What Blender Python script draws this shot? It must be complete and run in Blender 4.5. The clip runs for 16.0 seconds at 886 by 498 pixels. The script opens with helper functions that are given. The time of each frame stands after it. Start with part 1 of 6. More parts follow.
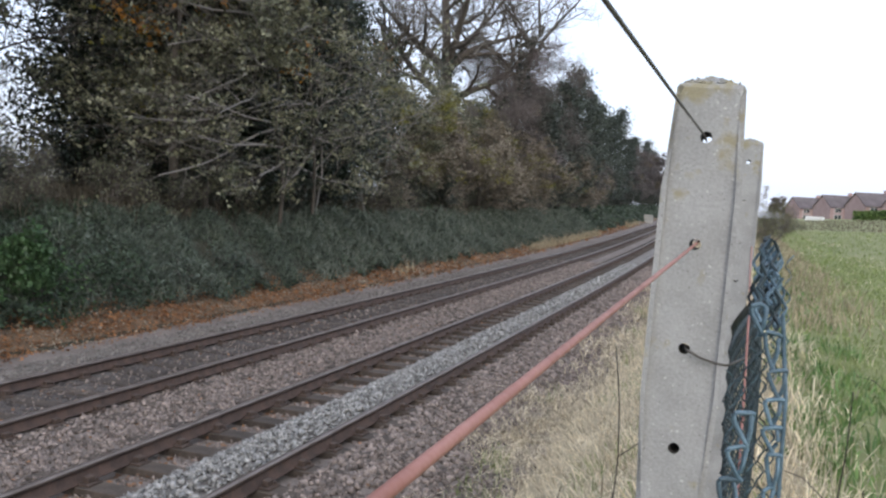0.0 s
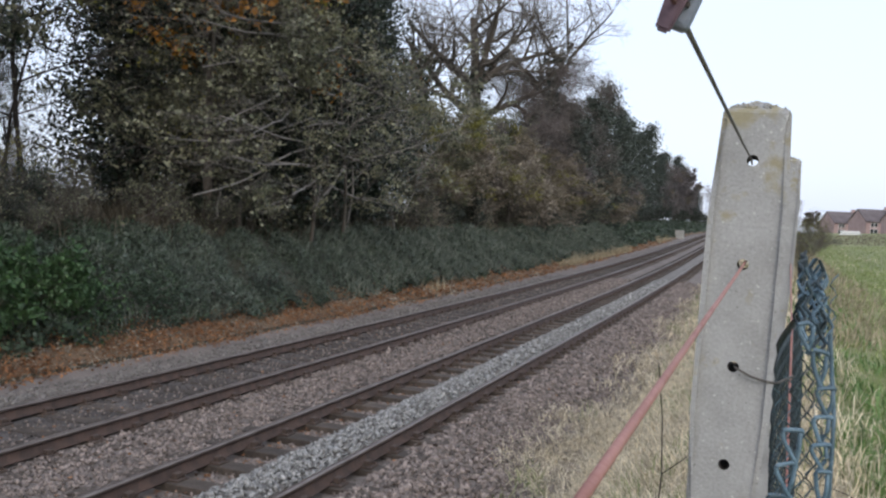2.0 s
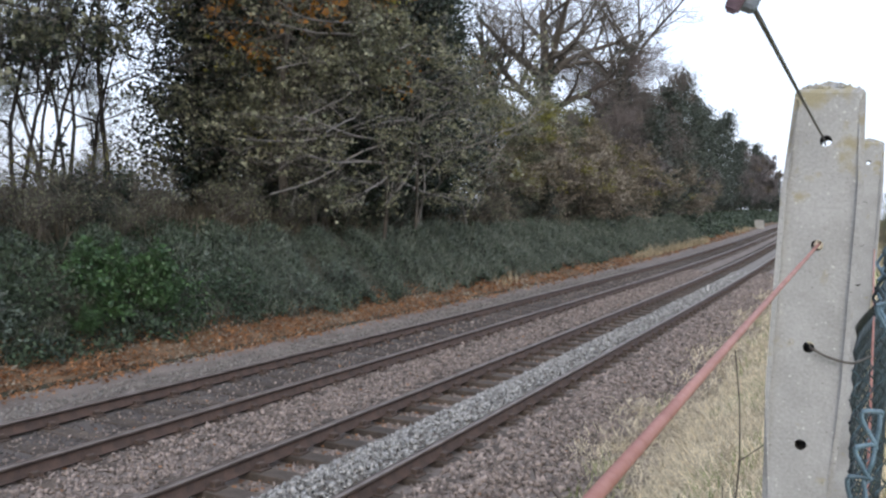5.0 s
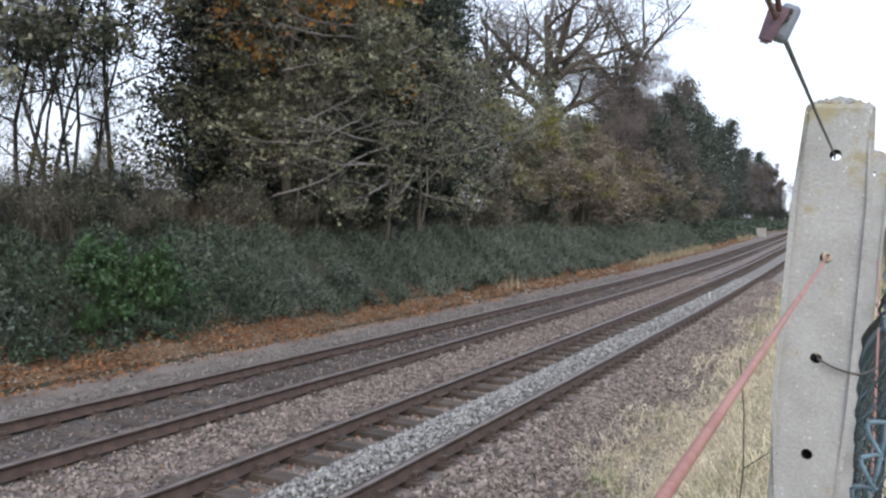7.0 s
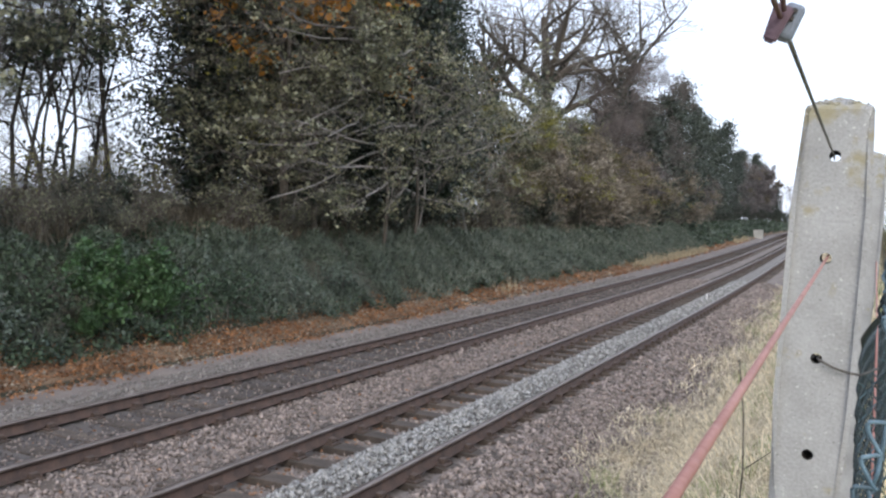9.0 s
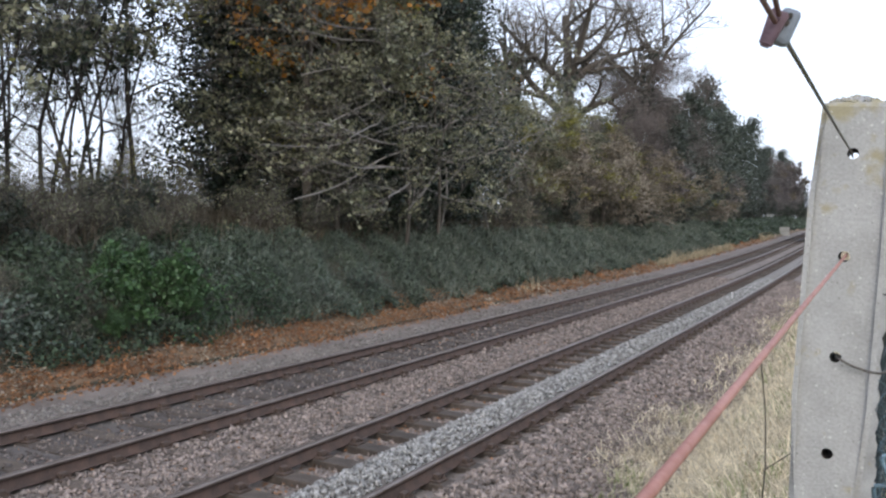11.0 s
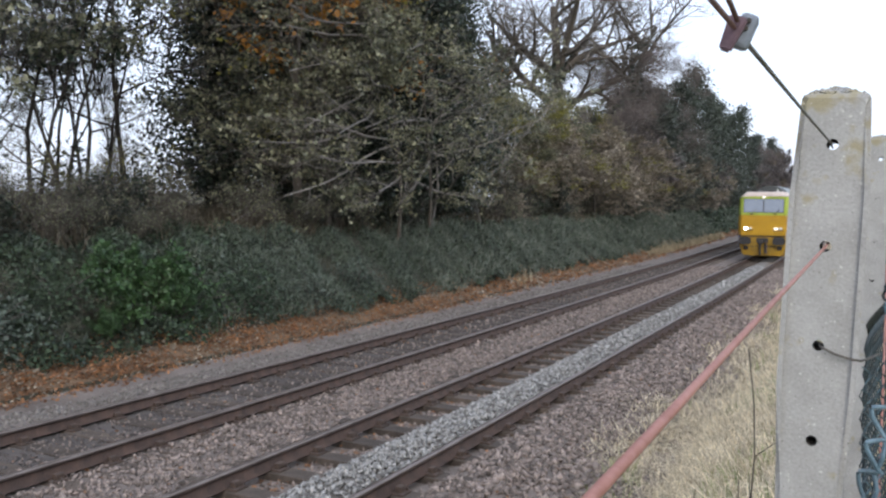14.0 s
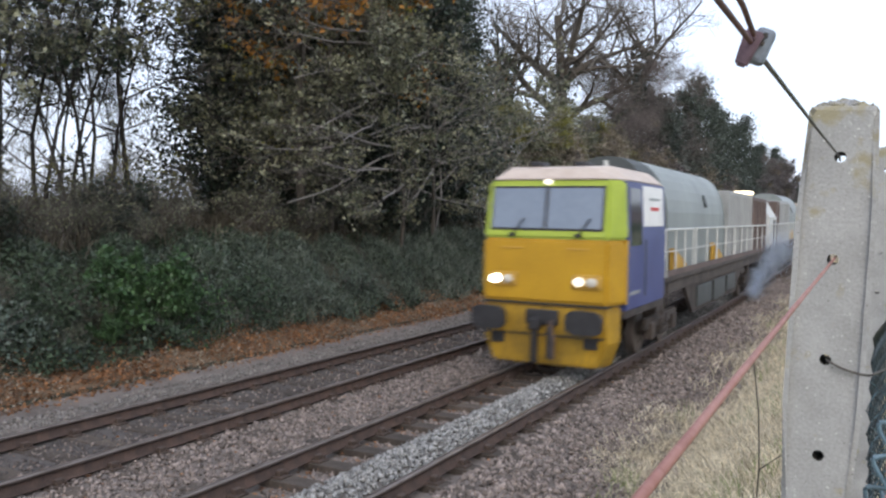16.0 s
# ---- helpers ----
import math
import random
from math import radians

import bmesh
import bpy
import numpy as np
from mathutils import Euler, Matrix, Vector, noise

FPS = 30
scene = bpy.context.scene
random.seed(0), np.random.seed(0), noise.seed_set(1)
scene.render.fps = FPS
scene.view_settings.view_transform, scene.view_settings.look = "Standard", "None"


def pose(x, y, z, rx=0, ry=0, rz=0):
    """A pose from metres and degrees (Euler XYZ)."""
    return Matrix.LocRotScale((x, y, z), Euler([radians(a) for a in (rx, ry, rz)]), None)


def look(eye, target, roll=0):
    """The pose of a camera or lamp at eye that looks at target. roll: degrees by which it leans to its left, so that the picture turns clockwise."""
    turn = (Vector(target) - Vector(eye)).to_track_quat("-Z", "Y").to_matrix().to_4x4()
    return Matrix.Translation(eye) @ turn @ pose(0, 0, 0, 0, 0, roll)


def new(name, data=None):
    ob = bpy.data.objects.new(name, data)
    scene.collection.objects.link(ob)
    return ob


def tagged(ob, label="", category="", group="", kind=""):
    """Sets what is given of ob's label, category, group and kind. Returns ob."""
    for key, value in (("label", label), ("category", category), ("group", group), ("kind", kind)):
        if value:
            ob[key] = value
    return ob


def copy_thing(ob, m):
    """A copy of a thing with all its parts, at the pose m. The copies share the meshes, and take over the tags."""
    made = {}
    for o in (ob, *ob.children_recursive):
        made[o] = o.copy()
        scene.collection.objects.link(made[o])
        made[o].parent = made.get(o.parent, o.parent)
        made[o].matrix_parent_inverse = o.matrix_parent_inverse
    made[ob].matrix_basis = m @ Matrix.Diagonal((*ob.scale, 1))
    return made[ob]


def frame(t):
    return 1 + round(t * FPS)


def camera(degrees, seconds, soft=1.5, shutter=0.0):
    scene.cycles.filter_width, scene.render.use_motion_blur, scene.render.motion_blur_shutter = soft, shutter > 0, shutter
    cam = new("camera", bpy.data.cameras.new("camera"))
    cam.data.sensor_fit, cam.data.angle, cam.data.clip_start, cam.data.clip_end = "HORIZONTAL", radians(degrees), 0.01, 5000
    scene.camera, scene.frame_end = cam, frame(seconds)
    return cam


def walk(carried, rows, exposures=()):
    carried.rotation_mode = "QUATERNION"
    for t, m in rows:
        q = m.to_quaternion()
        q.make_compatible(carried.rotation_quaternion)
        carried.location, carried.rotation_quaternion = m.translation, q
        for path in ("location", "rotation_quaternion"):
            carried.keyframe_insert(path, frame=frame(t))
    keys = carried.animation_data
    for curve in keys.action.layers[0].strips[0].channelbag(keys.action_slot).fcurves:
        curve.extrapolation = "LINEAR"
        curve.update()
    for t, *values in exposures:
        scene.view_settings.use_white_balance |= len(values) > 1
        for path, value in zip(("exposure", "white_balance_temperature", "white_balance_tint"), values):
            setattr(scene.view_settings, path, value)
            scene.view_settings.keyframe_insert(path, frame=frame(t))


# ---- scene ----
cam = camera(56.8, 16.0, soft=2.4, shutter=0.5)

PATH = [
    (0, (0.023, 0.134, 2.623), (-0.649, 2.015, 2.514), 2.9),
    (0.5, (0.029, 0.123, 2.628), (-0.67, 1.995, 2.542), 2.6),
    (1, (0.013, 0.113, 2.625), (-0.669, 1.992, 2.556), 3.3),
    (1.5, (-0.004, 0.084, 2.628), (-0.73, 1.946, 2.55), 3.3),
    (2, (0.0, 0.069, 2.632), (-0.741, 1.926, 2.561), 2.5),
    (2.5, (0.0, 0.058, 2.627), (-0.777, 1.899, 2.532), 2.1),
    (3, (0.005, 0.046, 2.629), (-0.874, 1.836, 2.485), 0.8),
    (3.5, (0.008, 0.032, 2.627), (-0.9, 1.809, 2.49), 1.3),
    (4, (0.012, 0.022, 2.631), (-0.912, 1.79, 2.485), 0.9),
    (4.2, (0.019, 0.025, 2.613), (-0.9, 1.797, 2.48), 0.7),
    (6.3, (0.01, -0.002, 2.629), (-0.858, 1.799, 2.557), 2.5),
    (6.5, (0.007, -0.004, 2.626), (-0.878, 1.787, 2.549), 2.2),
    (7, (0.008, -0.012, 2.625), (-0.895, 1.77, 2.544), 2.2),
    (7.5, (0.007, -0.019, 2.623), (-0.879, 1.773, 2.556), 2.9),
    (8, (0.001, -0.016, 2.621), (-0.896, 1.77, 2.56), 3.5),
    (8.5, (0.003, -0.018, 2.623), (-0.889, 1.771, 2.555), 2.3),
    (9, (0.003, -0.015, 2.623), (-0.895, 1.771, 2.548), 2.1),
    (9.5, (0.009, 0.006, 2.62), (-0.91, 1.78, 2.537), 1.8),
    (9.7, (0.015, 0.003, 2.621), (-0.924, 1.768, 2.553), 1.6),
    (12, (0.019, -0.03, 2.627), (-0.929, 1.729, 2.544), 1.6),
    (12.5, (0.018, -0.03, 2.628), (-0.918, 1.736, 2.556), 1.8),
    (13, (0.018, -0.026, 2.63), (-0.931, 1.733, 2.546), 1.1),
    (13.5, (0.028, -0.022, 2.632), (-0.9, 1.747, 2.541), 0.6),
    (14, (0.034, -0.029, 2.633), (-0.896, 1.739, 2.54), 0.6),
    (14.5, (0.036, -0.022, 2.64), (-0.899, 1.745, 2.57), 0.5),
    (15, (0.027, -0.019, 2.634), (-0.916, 1.743, 2.546), 0.9),
    (15.5, (0.024, -0.012, 2.636), (-0.901, 1.759, 2.551), 0.8),
    (16, (0.027, -0.022, 2.638), (-0.91, 1.744, 2.563), 1.0),
]
walk(cam, [(t, look(eye, target, roll)) for t, eye, target, roll in PATH],
     exposures=((0, 0.05), (0.5, 0.0), (1.5, -0.12), (2, -0.13), (2.5, -0.08), (3, 0.08), (3.5, 0.1), (6.5, 0.3), (9, 0.34), (12, 0.2), (14.5, 0.15), (16, 0.08)))

# ---- daylight: white overcast sky, a weak wide sun behind the cloud ----
SUN_EL, SUN_AZ = 32, 150
world = bpy.data.worlds.new("overcast")
scene.world = world
world.use_nodes = True
wn, wl = world.node_tree.nodes, world.node_tree.links
wn.clear()
sky = wn.new("ShaderNodeTexSky")
sky.sky_type, sky.sun_disc = "NISHITA", False
sky.sun_elevation, sky.sun_rotation = radians(SUN_EL), radians(SUN_AZ)
sky.air_density, sky.dust_density = 1.0, 4.0
sky_bg, cloud_bg = wn.new("ShaderNodeBackground"), wn.new("ShaderNodeBackground")
sky_bg.inputs["Strength"].default_value = 0.06
cloud_bg.inputs["Color"].default_value = (0.88, 0.965, 1.16, 1)
cloud_bg.inputs["Strength"].default_value = 0.98
both, w_out = wn.new("ShaderNodeAddShader"), wn.new("ShaderNodeOutputWorld")
wl.new(sky.outputs[0], sky_bg.inputs["Color"])
wl.new(sky_bg.outputs[0], both.inputs[0])
wl.new(cloud_bg.outputs[0], both.inputs[1])
wl.new(both.outputs[0], w_out.inputs["Surface"])
sun_data = bpy.data.lights.new("sun", "SUN")
sun_data.energy, sun_data.angle, sun_data.color = 0.6, radians(25), (1.0, 0.98, 0.95)
sun = new("sun", sun_data)
sun.matrix_world = look((60 * math.sin(radians(SUN_AZ)), 60 * math.cos(radians(SUN_AZ)), 60 * math.tan(radians(SUN_EL))), (0, 0, 0))


# ---- materials ----
def mat(name, c1, c2, scale=4.0, rough=0.85, bump=0.3, fine=60.0, vary=0.0, metal=0.0, bump_size=0.01, spots=None, through_light=0.0, streak=1.0, flecks=None, crust=None):
    """Two colours mixed by coarse and fine noise; vary: brightness from piece to piece; spots: (colour, scale, threshold)."""
    m = bpy.data.materials.new(name)
    m.use_nodes = True
    n, l = m.node_tree.nodes, m.node_tree.links
    b = n["Principled BSDF"]
    b.inputs["Roughness"].default_value = rough
    b.inputs["Metallic"].default_value = metal
    tc = n.new("ShaderNodeTexCoord")
    mp = n.new("ShaderNodeMapping")
    mp.inputs["Scale"].default_value = (1, 1, streak)
    l.new(tc.outputs["Object"], mp.inputs["Vector"])
    def noise_node(s, detail=4.0):
        t = n.new("ShaderNodeTexNoise")
        t.inputs["Scale"].default_value = s
        t.inputs["Detail"].default_value = detail
        l.new(mp.outputs[0], t.inputs["Vector"])
        return t
    big, small = noise_node(scale), noise_node(fine, 2.0)
    add = n.new("ShaderNodeMath")
    add.operation = "MULTIPLY_ADD"
    l.new(small.outputs["Fac"], add.inputs[0])
    add.inputs[1].default_value = 0.5
    l.new(big.outputs["Fac"], add.inputs[2])
    ramp = n.new("ShaderNodeMapRange")
    ramp.inputs["From Min"].default_value, ramp.inputs["From Max"].default_value = 0.5, 1.0
    l.new(add.outputs[0], ramp.inputs["Value"])
    mix = n.new("ShaderNodeMix")
    mix.data_type = "RGBA"
    mix.inputs["A"].default_value, mix.inputs["B"].default_value = (*c1, 1), (*c2, 1)
    l.new(ramp.outputs["Result"], mix.inputs["Factor"])
    col = mix.outputs["Result"]
    if crust:
        sep = n.new("ShaderNodeSeparateXYZ")
        l.new(tc.outputs["Object"], sep.inputs[0])
        up = n.new("ShaderNodeMapRange")
        up.inputs["From Min"].default_value, up.inputs["From Max"].default_value = crust[1], crust[2]
        up.inputs["To Min"].default_value, up.inputs["To Max"].default_value = -0.12, 0.12
        l.new(sep.outputs["Z"], up.inputs["Value"])
        cn = noise_node(26, 6.0)
        ca = n.new("ShaderNodeMath")
        ca.operation = "ADD"
        l.new(cn.outputs["Fac"], ca.inputs[0])
        l.new(up.outputs["Result"], ca.inputs[1])
        cm = n.new("ShaderNodeMapRange")
        cm.inputs["From Min"].default_value, cm.inputs["From Max"].default_value = 0.52, 0.66
        cm.inputs["To Max"].default_value = 0.75
        l.new(ca.outputs[0], cm.inputs["Value"])
        m3 = n.new("ShaderNodeMix")
        m3.data_type = "RGBA"
        l.new(cm.outputs["Result"], m3.inputs["Factor"])
        l.new(col, m3.inputs["A"])
        m3.inputs["B"].default_value = (*crust[0], 1)
        col = m3.outputs["Result"]
    for spots in [q for q in (flecks, spots) if q]:
        sp = noise_node(spots[1], 3.0)
        st = n.new("ShaderNodeMapRange")
        st.inputs["From Min"].default_value, st.inputs["From Max"].default_value = spots[2], spots[2] + 0.06
        l.new(sp.outputs["Fac"], st.inputs["Value"])
        m2 = n.new("ShaderNodeMix")
        m2.data_type = "RGBA"
        l.new(st.outputs["Result"], m2.inputs["Factor"])
        l.new(col, m2.inputs["A"])
        m2.inputs["B"].default_value = (*spots[0], 1)
        col = m2.outputs["Result"]
    if vary:
        geo, oi = n.new("ShaderNodeNewGeometry"), n.new("ShaderNodeObjectInfo")
        s = n.new("ShaderNodeMath")
        s.operation = "ADD"
        l.new(geo.outputs["Random Per Island"], s.inputs[0])
        l.new(oi.outputs["Random"], s.inputs[1])
        fr = n.new("ShaderNodeMath")
        fr.operation = "FRACT"
        l.new(s.outputs[0], fr.inputs[0])
        vr = n.new("ShaderNodeMapRange")
        vr.inputs["To Min"].default_value, vr.inputs["To Max"].default_value = 1 - vary, 1 + vary
        l.new(fr.outputs[0], vr.inputs["Value"])
        hs = n.new("ShaderNodeHueSaturation")
        l.new(vr.outputs["Result"], hs.inputs["Value"])
        l.new(col, hs.inputs["Color"])
        col = hs.outputs["Color"]
    l.new(col, b.inputs["Base Color"])
    if bump:
        bp = n.new("ShaderNodeBump")
        bp.inputs["Strength"].default_value, bp.inputs["Distance"].default_value = bump, bump_size
        l.new(add.outputs[0], bp.inputs["Height"])
        l.new(bp.outputs[0], b.inputs["Normal"])
    if through_light:
        b.inputs["Transmission Weight"].default_value = 0.0
        tr = n.new("ShaderNodeBsdfTranslucent")
        l.new(col, tr.inputs["Color"])
        ms = n.new("ShaderNodeMixShader")
        ms.inputs["Fac"].default_value = through_light
        l.new(b.outputs[0], ms.inputs[1])
        l.new(tr.outputs[0], ms.inputs[2])
        l.new(ms.outputs[0], n["Material Output"].inputs["Surface"])
    return m


M_SOIL = mat("soil_and_gravel", (0.11, 0.092, 0.082), (0.225, 0.192, 0.172), 1.5, 0.95, 0.8, 22, bump_size=0.03)
M_GROUND = mat("rough_ground", (0.06, 0.052, 0.03), (0.11, 0.10, 0.05), 0.4, 0.95, 0.6, 14, bump_size=0.04)
M_VERGE = mat("matted_dry_grass", (0.27, 0.222, 0.148), (0.46, 0.395, 0.28), 2.0, 0.95, 0.8, 45, bump_size=0.03)
M_FIELD = mat("mown_grass", (0.14, 0.165, 0.06), (0.25, 0.25, 0.115), 0.35, 0.95, 0.6, 30, bump_size=0.02)
M_STONE_BROWN = mat("brown_ballast", (0.128, 0.104, 0.092), (0.3, 0.25, 0.222), 9, 0.9, 0.3, 90, vary=0.55)
M_STONE_GREY = mat("grey_ballast", (0.115, 0.105, 0.096), (0.25, 0.232, 0.212), 9, 0.9, 0.3, 90, vary=0.4)
M_STONE_FRESH = mat("fresh_ballast", (0.2, 0.2, 0.193), (0.37, 0.365, 0.352), 9, 0.9, 0.3, 90, vary=0.5)
M_SOOT = mat("sooty_track_bed", (0.055, 0.048, 0.045), (0.12, 0.105, 0.098), 2.5, 0.9, 0.8, 40, bump_size=0.02)
M_RUST = mat("rusty_rail", (0.032, 0.021, 0.017), (0.095, 0.057, 0.042), 6, 0.75, 0.3, 50, streak=0.3)
M_RAILHEAD = mat("worn_rail_head", (0.16, 0.13, 0.115), (0.28, 0.24, 0.22), 3, 0.42, 0.1, 60, metal=0.75)
M_SLEEPER = mat("weathered_sleeper", (0.035, 0.028, 0.023), (0.10, 0.078, 0.062), 5, 0.85, 0.5, 45, vary=0.3)
M_IRON = mat("rusted_iron_chair", (0.035, 0.026, 0.022), (0.09, 0.06, 0.045), 12, 0.8, 0.3, 60)
M_LITTER = mat("fallen_leaves", (0.15, 0.068, 0.033), (0.38, 0.19, 0.085), 3, 0.8, 0.1, 30, vary=0.5, through_light=0.2)
M_IVY = mat("ivy_leaf", (0.022, 0.042, 0.025), (0.06, 0.088, 0.05), 0.8, 0.8, 0.0, 10, vary=0.5, through_light=0.15)
M_IVY_BLUE = mat("bramble_leaf", (0.05, 0.075, 0.06), (0.125, 0.15, 0.12), 0.9, 0.8, 0.0, 10, vary=0.5, through_light=0.15)
M_BANKGRASS = mat("dull_bank_grass", (0.085, 0.108, 0.088), (0.205, 0.228, 0.18), 0.9, 0.6, 0.0, 10, vary=0.45, through_light=0.2)
M_FERN = mat("bright_green_leaf", (0.022, 0.06, 0.022), (0.075, 0.145, 0.05), 1.5, 0.5, 0.0, 10, vary=0.4, through_light=0.2)
M_LITTERBED = mat("matted_leaf_litter", (0.085, 0.055, 0.034), (0.21, 0.138, 0.084), 2.5, 0.95, 0.7, 40, bump_size=0.03)
# bank soil with the shade beneath the leaf cover put into its dark colour
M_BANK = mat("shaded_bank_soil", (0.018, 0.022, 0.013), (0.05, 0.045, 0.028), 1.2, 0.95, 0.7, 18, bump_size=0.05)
M_STRAW = mat("dry_straw_grass", (0.5, 0.42, 0.28), (0.86, 0.765, 0.57), 1.2, 0.8, 0.0, 20, vary=0.5, through_light=0.25)
M_TAN = mat("tan_dead_grass", (0.27, 0.225, 0.145), (0.48, 0.41, 0.28), 1.2, 0.8, 0.0, 20, vary=0.4, through_light=0.25)
M_GREENGRASS = mat("green_grass_blade", (0.145, 0.21, 0.058), (0.31, 0.36, 0.145), 1.0, 0.7, 0.0, 20, vary=0.35, through_light=0.25)
M_WEED = mat("bright_weed_leaf", (0.08, 0.16, 0.045), (0.19, 0.29, 0.1), 1.0, 0.7, 0.0, 20, vary=0.4, through_light=0.25)
M_TWIG_DARK = mat("dull_brown_twig", (0.055, 0.047, 0.041), (0.125, 0.108, 0.094), 2, 0.85, 0.0, 30, vary=0.35)
M_BARK = mat("grey_brown_bark", (0.05, 0.042, 0.034), (0.13, 0.112, 0.092), 3, 0.9, 0.6, 30, streak=0.25)
M_BARK_DARK = mat("dark_bark", (0.022, 0.019, 0.016), (0.06, 0.05, 0.042), 3, 0.9, 0.6, 30, streak=0.25)
M_PALEBARK = mat("pale_grey_bark", (0.14, 0.129, 0.118), (0.265, 0.247, 0.228), 2, 0.85, 0.0, 30, vary=0.25)
M_TWIG = mat("pale_twig", (0.1, 0.09, 0.08), (0.21, 0.19, 0.17), 2, 0.85, 0.0, 30, vary=0.3)
M_TWIG_RED = mat("purple_brown_twig", (0.09, 0.074, 0.07), (0.18, 0.152, 0.142), 2, 0.85, 0.0, 30, vary=0.3)
# dark evergreen green, lowered further so the colour deepens the foliage's shadows
M_EVERGREEN = mat("dark_evergreen_leaf_and_shade", (0.008, 0.016, 0.011), (0.028, 0.044, 0.025), 0.7, 0.42, 0.0, 10, vary=0.5, through_light=0.1)
# evergreen needles lightened and greyed: the haze of distance is in the colour
M_EVERFAR = mat("hazed_evergreen_needles", (0.024, 0.036, 0.028), (0.07, 0.086, 0.066), 0.5, 0.55, 0.0, 10, vary=0.5, through_light=0.1)
# olive leaves; the strong vary paints light glints against dark leaves
M_OLIVE = mat("olive_autumn_leaf_with_glints", (0.052, 0.064, 0.039), (0.285, 0.278, 0.178), 0.6, 0.38, 0.0, 10, vary=0.75, through_light=0.3)
M_BROWNLEAF = mat("brown_olive_leaf", (0.075, 0.062, 0.04), (0.2, 0.165, 0.11), 0.6, 0.45, 0.0, 10, vary=0.55, through_light=0.25)
M_DRYTAN = mat("dry_tan_leaf", (0.16, 0.138, 0.105), (0.37, 0.32, 0.25), 0.6, 0.6, 0.0, 10, vary=0.5, through_light=0.3)
M_BRACKEN = mat("dead_bracken", (0.045, 0.04, 0.027), (0.125, 0.105, 0.072), 1.0, 0.8, 0.0, 10, vary=0.5, through_light=0.2)
M_MAUVE = mat("dry_mauve_brown_leaf", (0.085, 0.074, 0.073), (0.2, 0.176, 0.174), 0.6, 0.6, 0.0, 10, vary=0.5, through_light=0.25)
M_ORANGE = mat("orange_autumn_leaf", (0.28, 0.115, 0.022), (0.42, 0.21, 0.04), 0.8, 0.55, 0.0, 10, vary=0.35, through_light=0.35)
M_YELLOW = mat("yellow_green_leaf", (0.15, 0.15, 0.035), (0.27, 0.25, 0.06), 0.8, 0.55, 0.0, 10, vary=0.35, through_light=0.35)
M_CONCRETE = mat("lichen_spotted_concrete", (0.25, 0.25, 0.242), (0.40, 0.403, 0.398), 9, 0.92, 0.6, 170, spots=((0.12, 0.115, 0.105), 210, 0.66), bump_size=0.004, flecks=((0.54, 0.54, 0.52), 130, 0.66), crust=((0.28, 0.245, 0.13), 2.62, 2.88))
# near-black colour that paints the shade inside small holes
M_HOLE = mat("dark_hole_shade", (0.03, 0.028, 0.025), (0.07, 0.062, 0.055), 60, 0.95, 0.2, 200)
M_WIRE = mat("dull_line_wire", (0.05, 0.045, 0.04), (0.12, 0.11, 0.1), 40, 0.55, 0.2, 200, metal=0.5)
M_REDWIRE = mat("faded_red_plastic", (0.254, 0.107, 0.082), (0.369, 0.180, 0.148), 20, 0.6, 0.2, 120)
M_BLUEMESH = mat("blue_green_plastic_mesh", (0.05, 0.095, 0.13), (0.15, 0.235, 0.30), 30, 0.5, 0.2, 160, vary=0.25)
M_DARKMESH = mat("dark_blue_green_mesh", (0.008, 0.017, 0.021), (0.04, 0.066, 0.08), 30, 0.5, 0.2, 160, vary=0.3)
M_MIDMESH = mat("weathered_blue_mesh", (0.02, 0.05, 0.066), (0.085, 0.165, 0.2), 45, 0.45, 0.2, 160, vary=0.3)
M_REDDARK = mat("dark_red_coated_wire", (0.07, 0.028, 0.026), (0.14, 0.06, 0.055), 40, 0.6, 0.2, 200)
M_PINK = mat("weathered_pink_casting", (0.062, 0.034, 0.05), (0.125, 0.076, 0.1), 40, 0.6, 0.3, 200, bump_size=0.002)
M_PALECAST = mat("pale_blue_grey_casting", (0.11, 0.135, 0.175), (0.21, 0.245, 0.3), 40, 0.6, 0.3, 200, bump_size=0.002)
# red brick paled towards grey: haze over the field is mixed into the colour
M_REDBRICK = mat("hazed_red_brick", (0.36, 0.245, 0.235), (0.47, 0.34, 0.325), 0.8, 0.9, 0.3, 8)
M_ROOF = mat("brown_roof_tile", (0.1, 0.082, 0.085), (0.165, 0.14, 0.142), 0.6, 0.9, 0.3, 6)
M_WHITE = mat("white_paint", (0.66, 0.66, 0.65), (0.82, 0.82, 0.81), 3, 0.5, 0.05, 30)
M_DARKGLASS = mat("window_glass", (0.02, 0.025, 0.03), (0.04, 0.048, 0.055), 2, 0.08, 0.0, 20)
M_BOXPALE = mat("pale_grey_cabinet_paint", (0.3, 0.3, 0.28), (0.42, 0.42, 0.39), 2, 0.6, 0.1, 20)
M_HEDGE = mat("clipped_hedge_leaf", (0.07, 0.13, 0.03), (0.15, 0.21, 0.06), 0.8, 0.7, 0.0, 10, vary=0.4)


# ---- mesh helpers ----
def link_mesh(name, me, material, parent=None, label=""):
    me.materials.append(material)
    ob = new(name, me)
    ob.parent = parent
    if label:
        ob["label"] = label
    return ob


def part(name, bm, material, parent=None, label="", smooth=False):
    me = bpy.data.meshes.new(name)
    bm.normal_update()
    bm.to_mesh(me)
    bm.free()
    if smooth:
        me.shade_smooth()
    return link_mesh(name, me, material, parent, label)


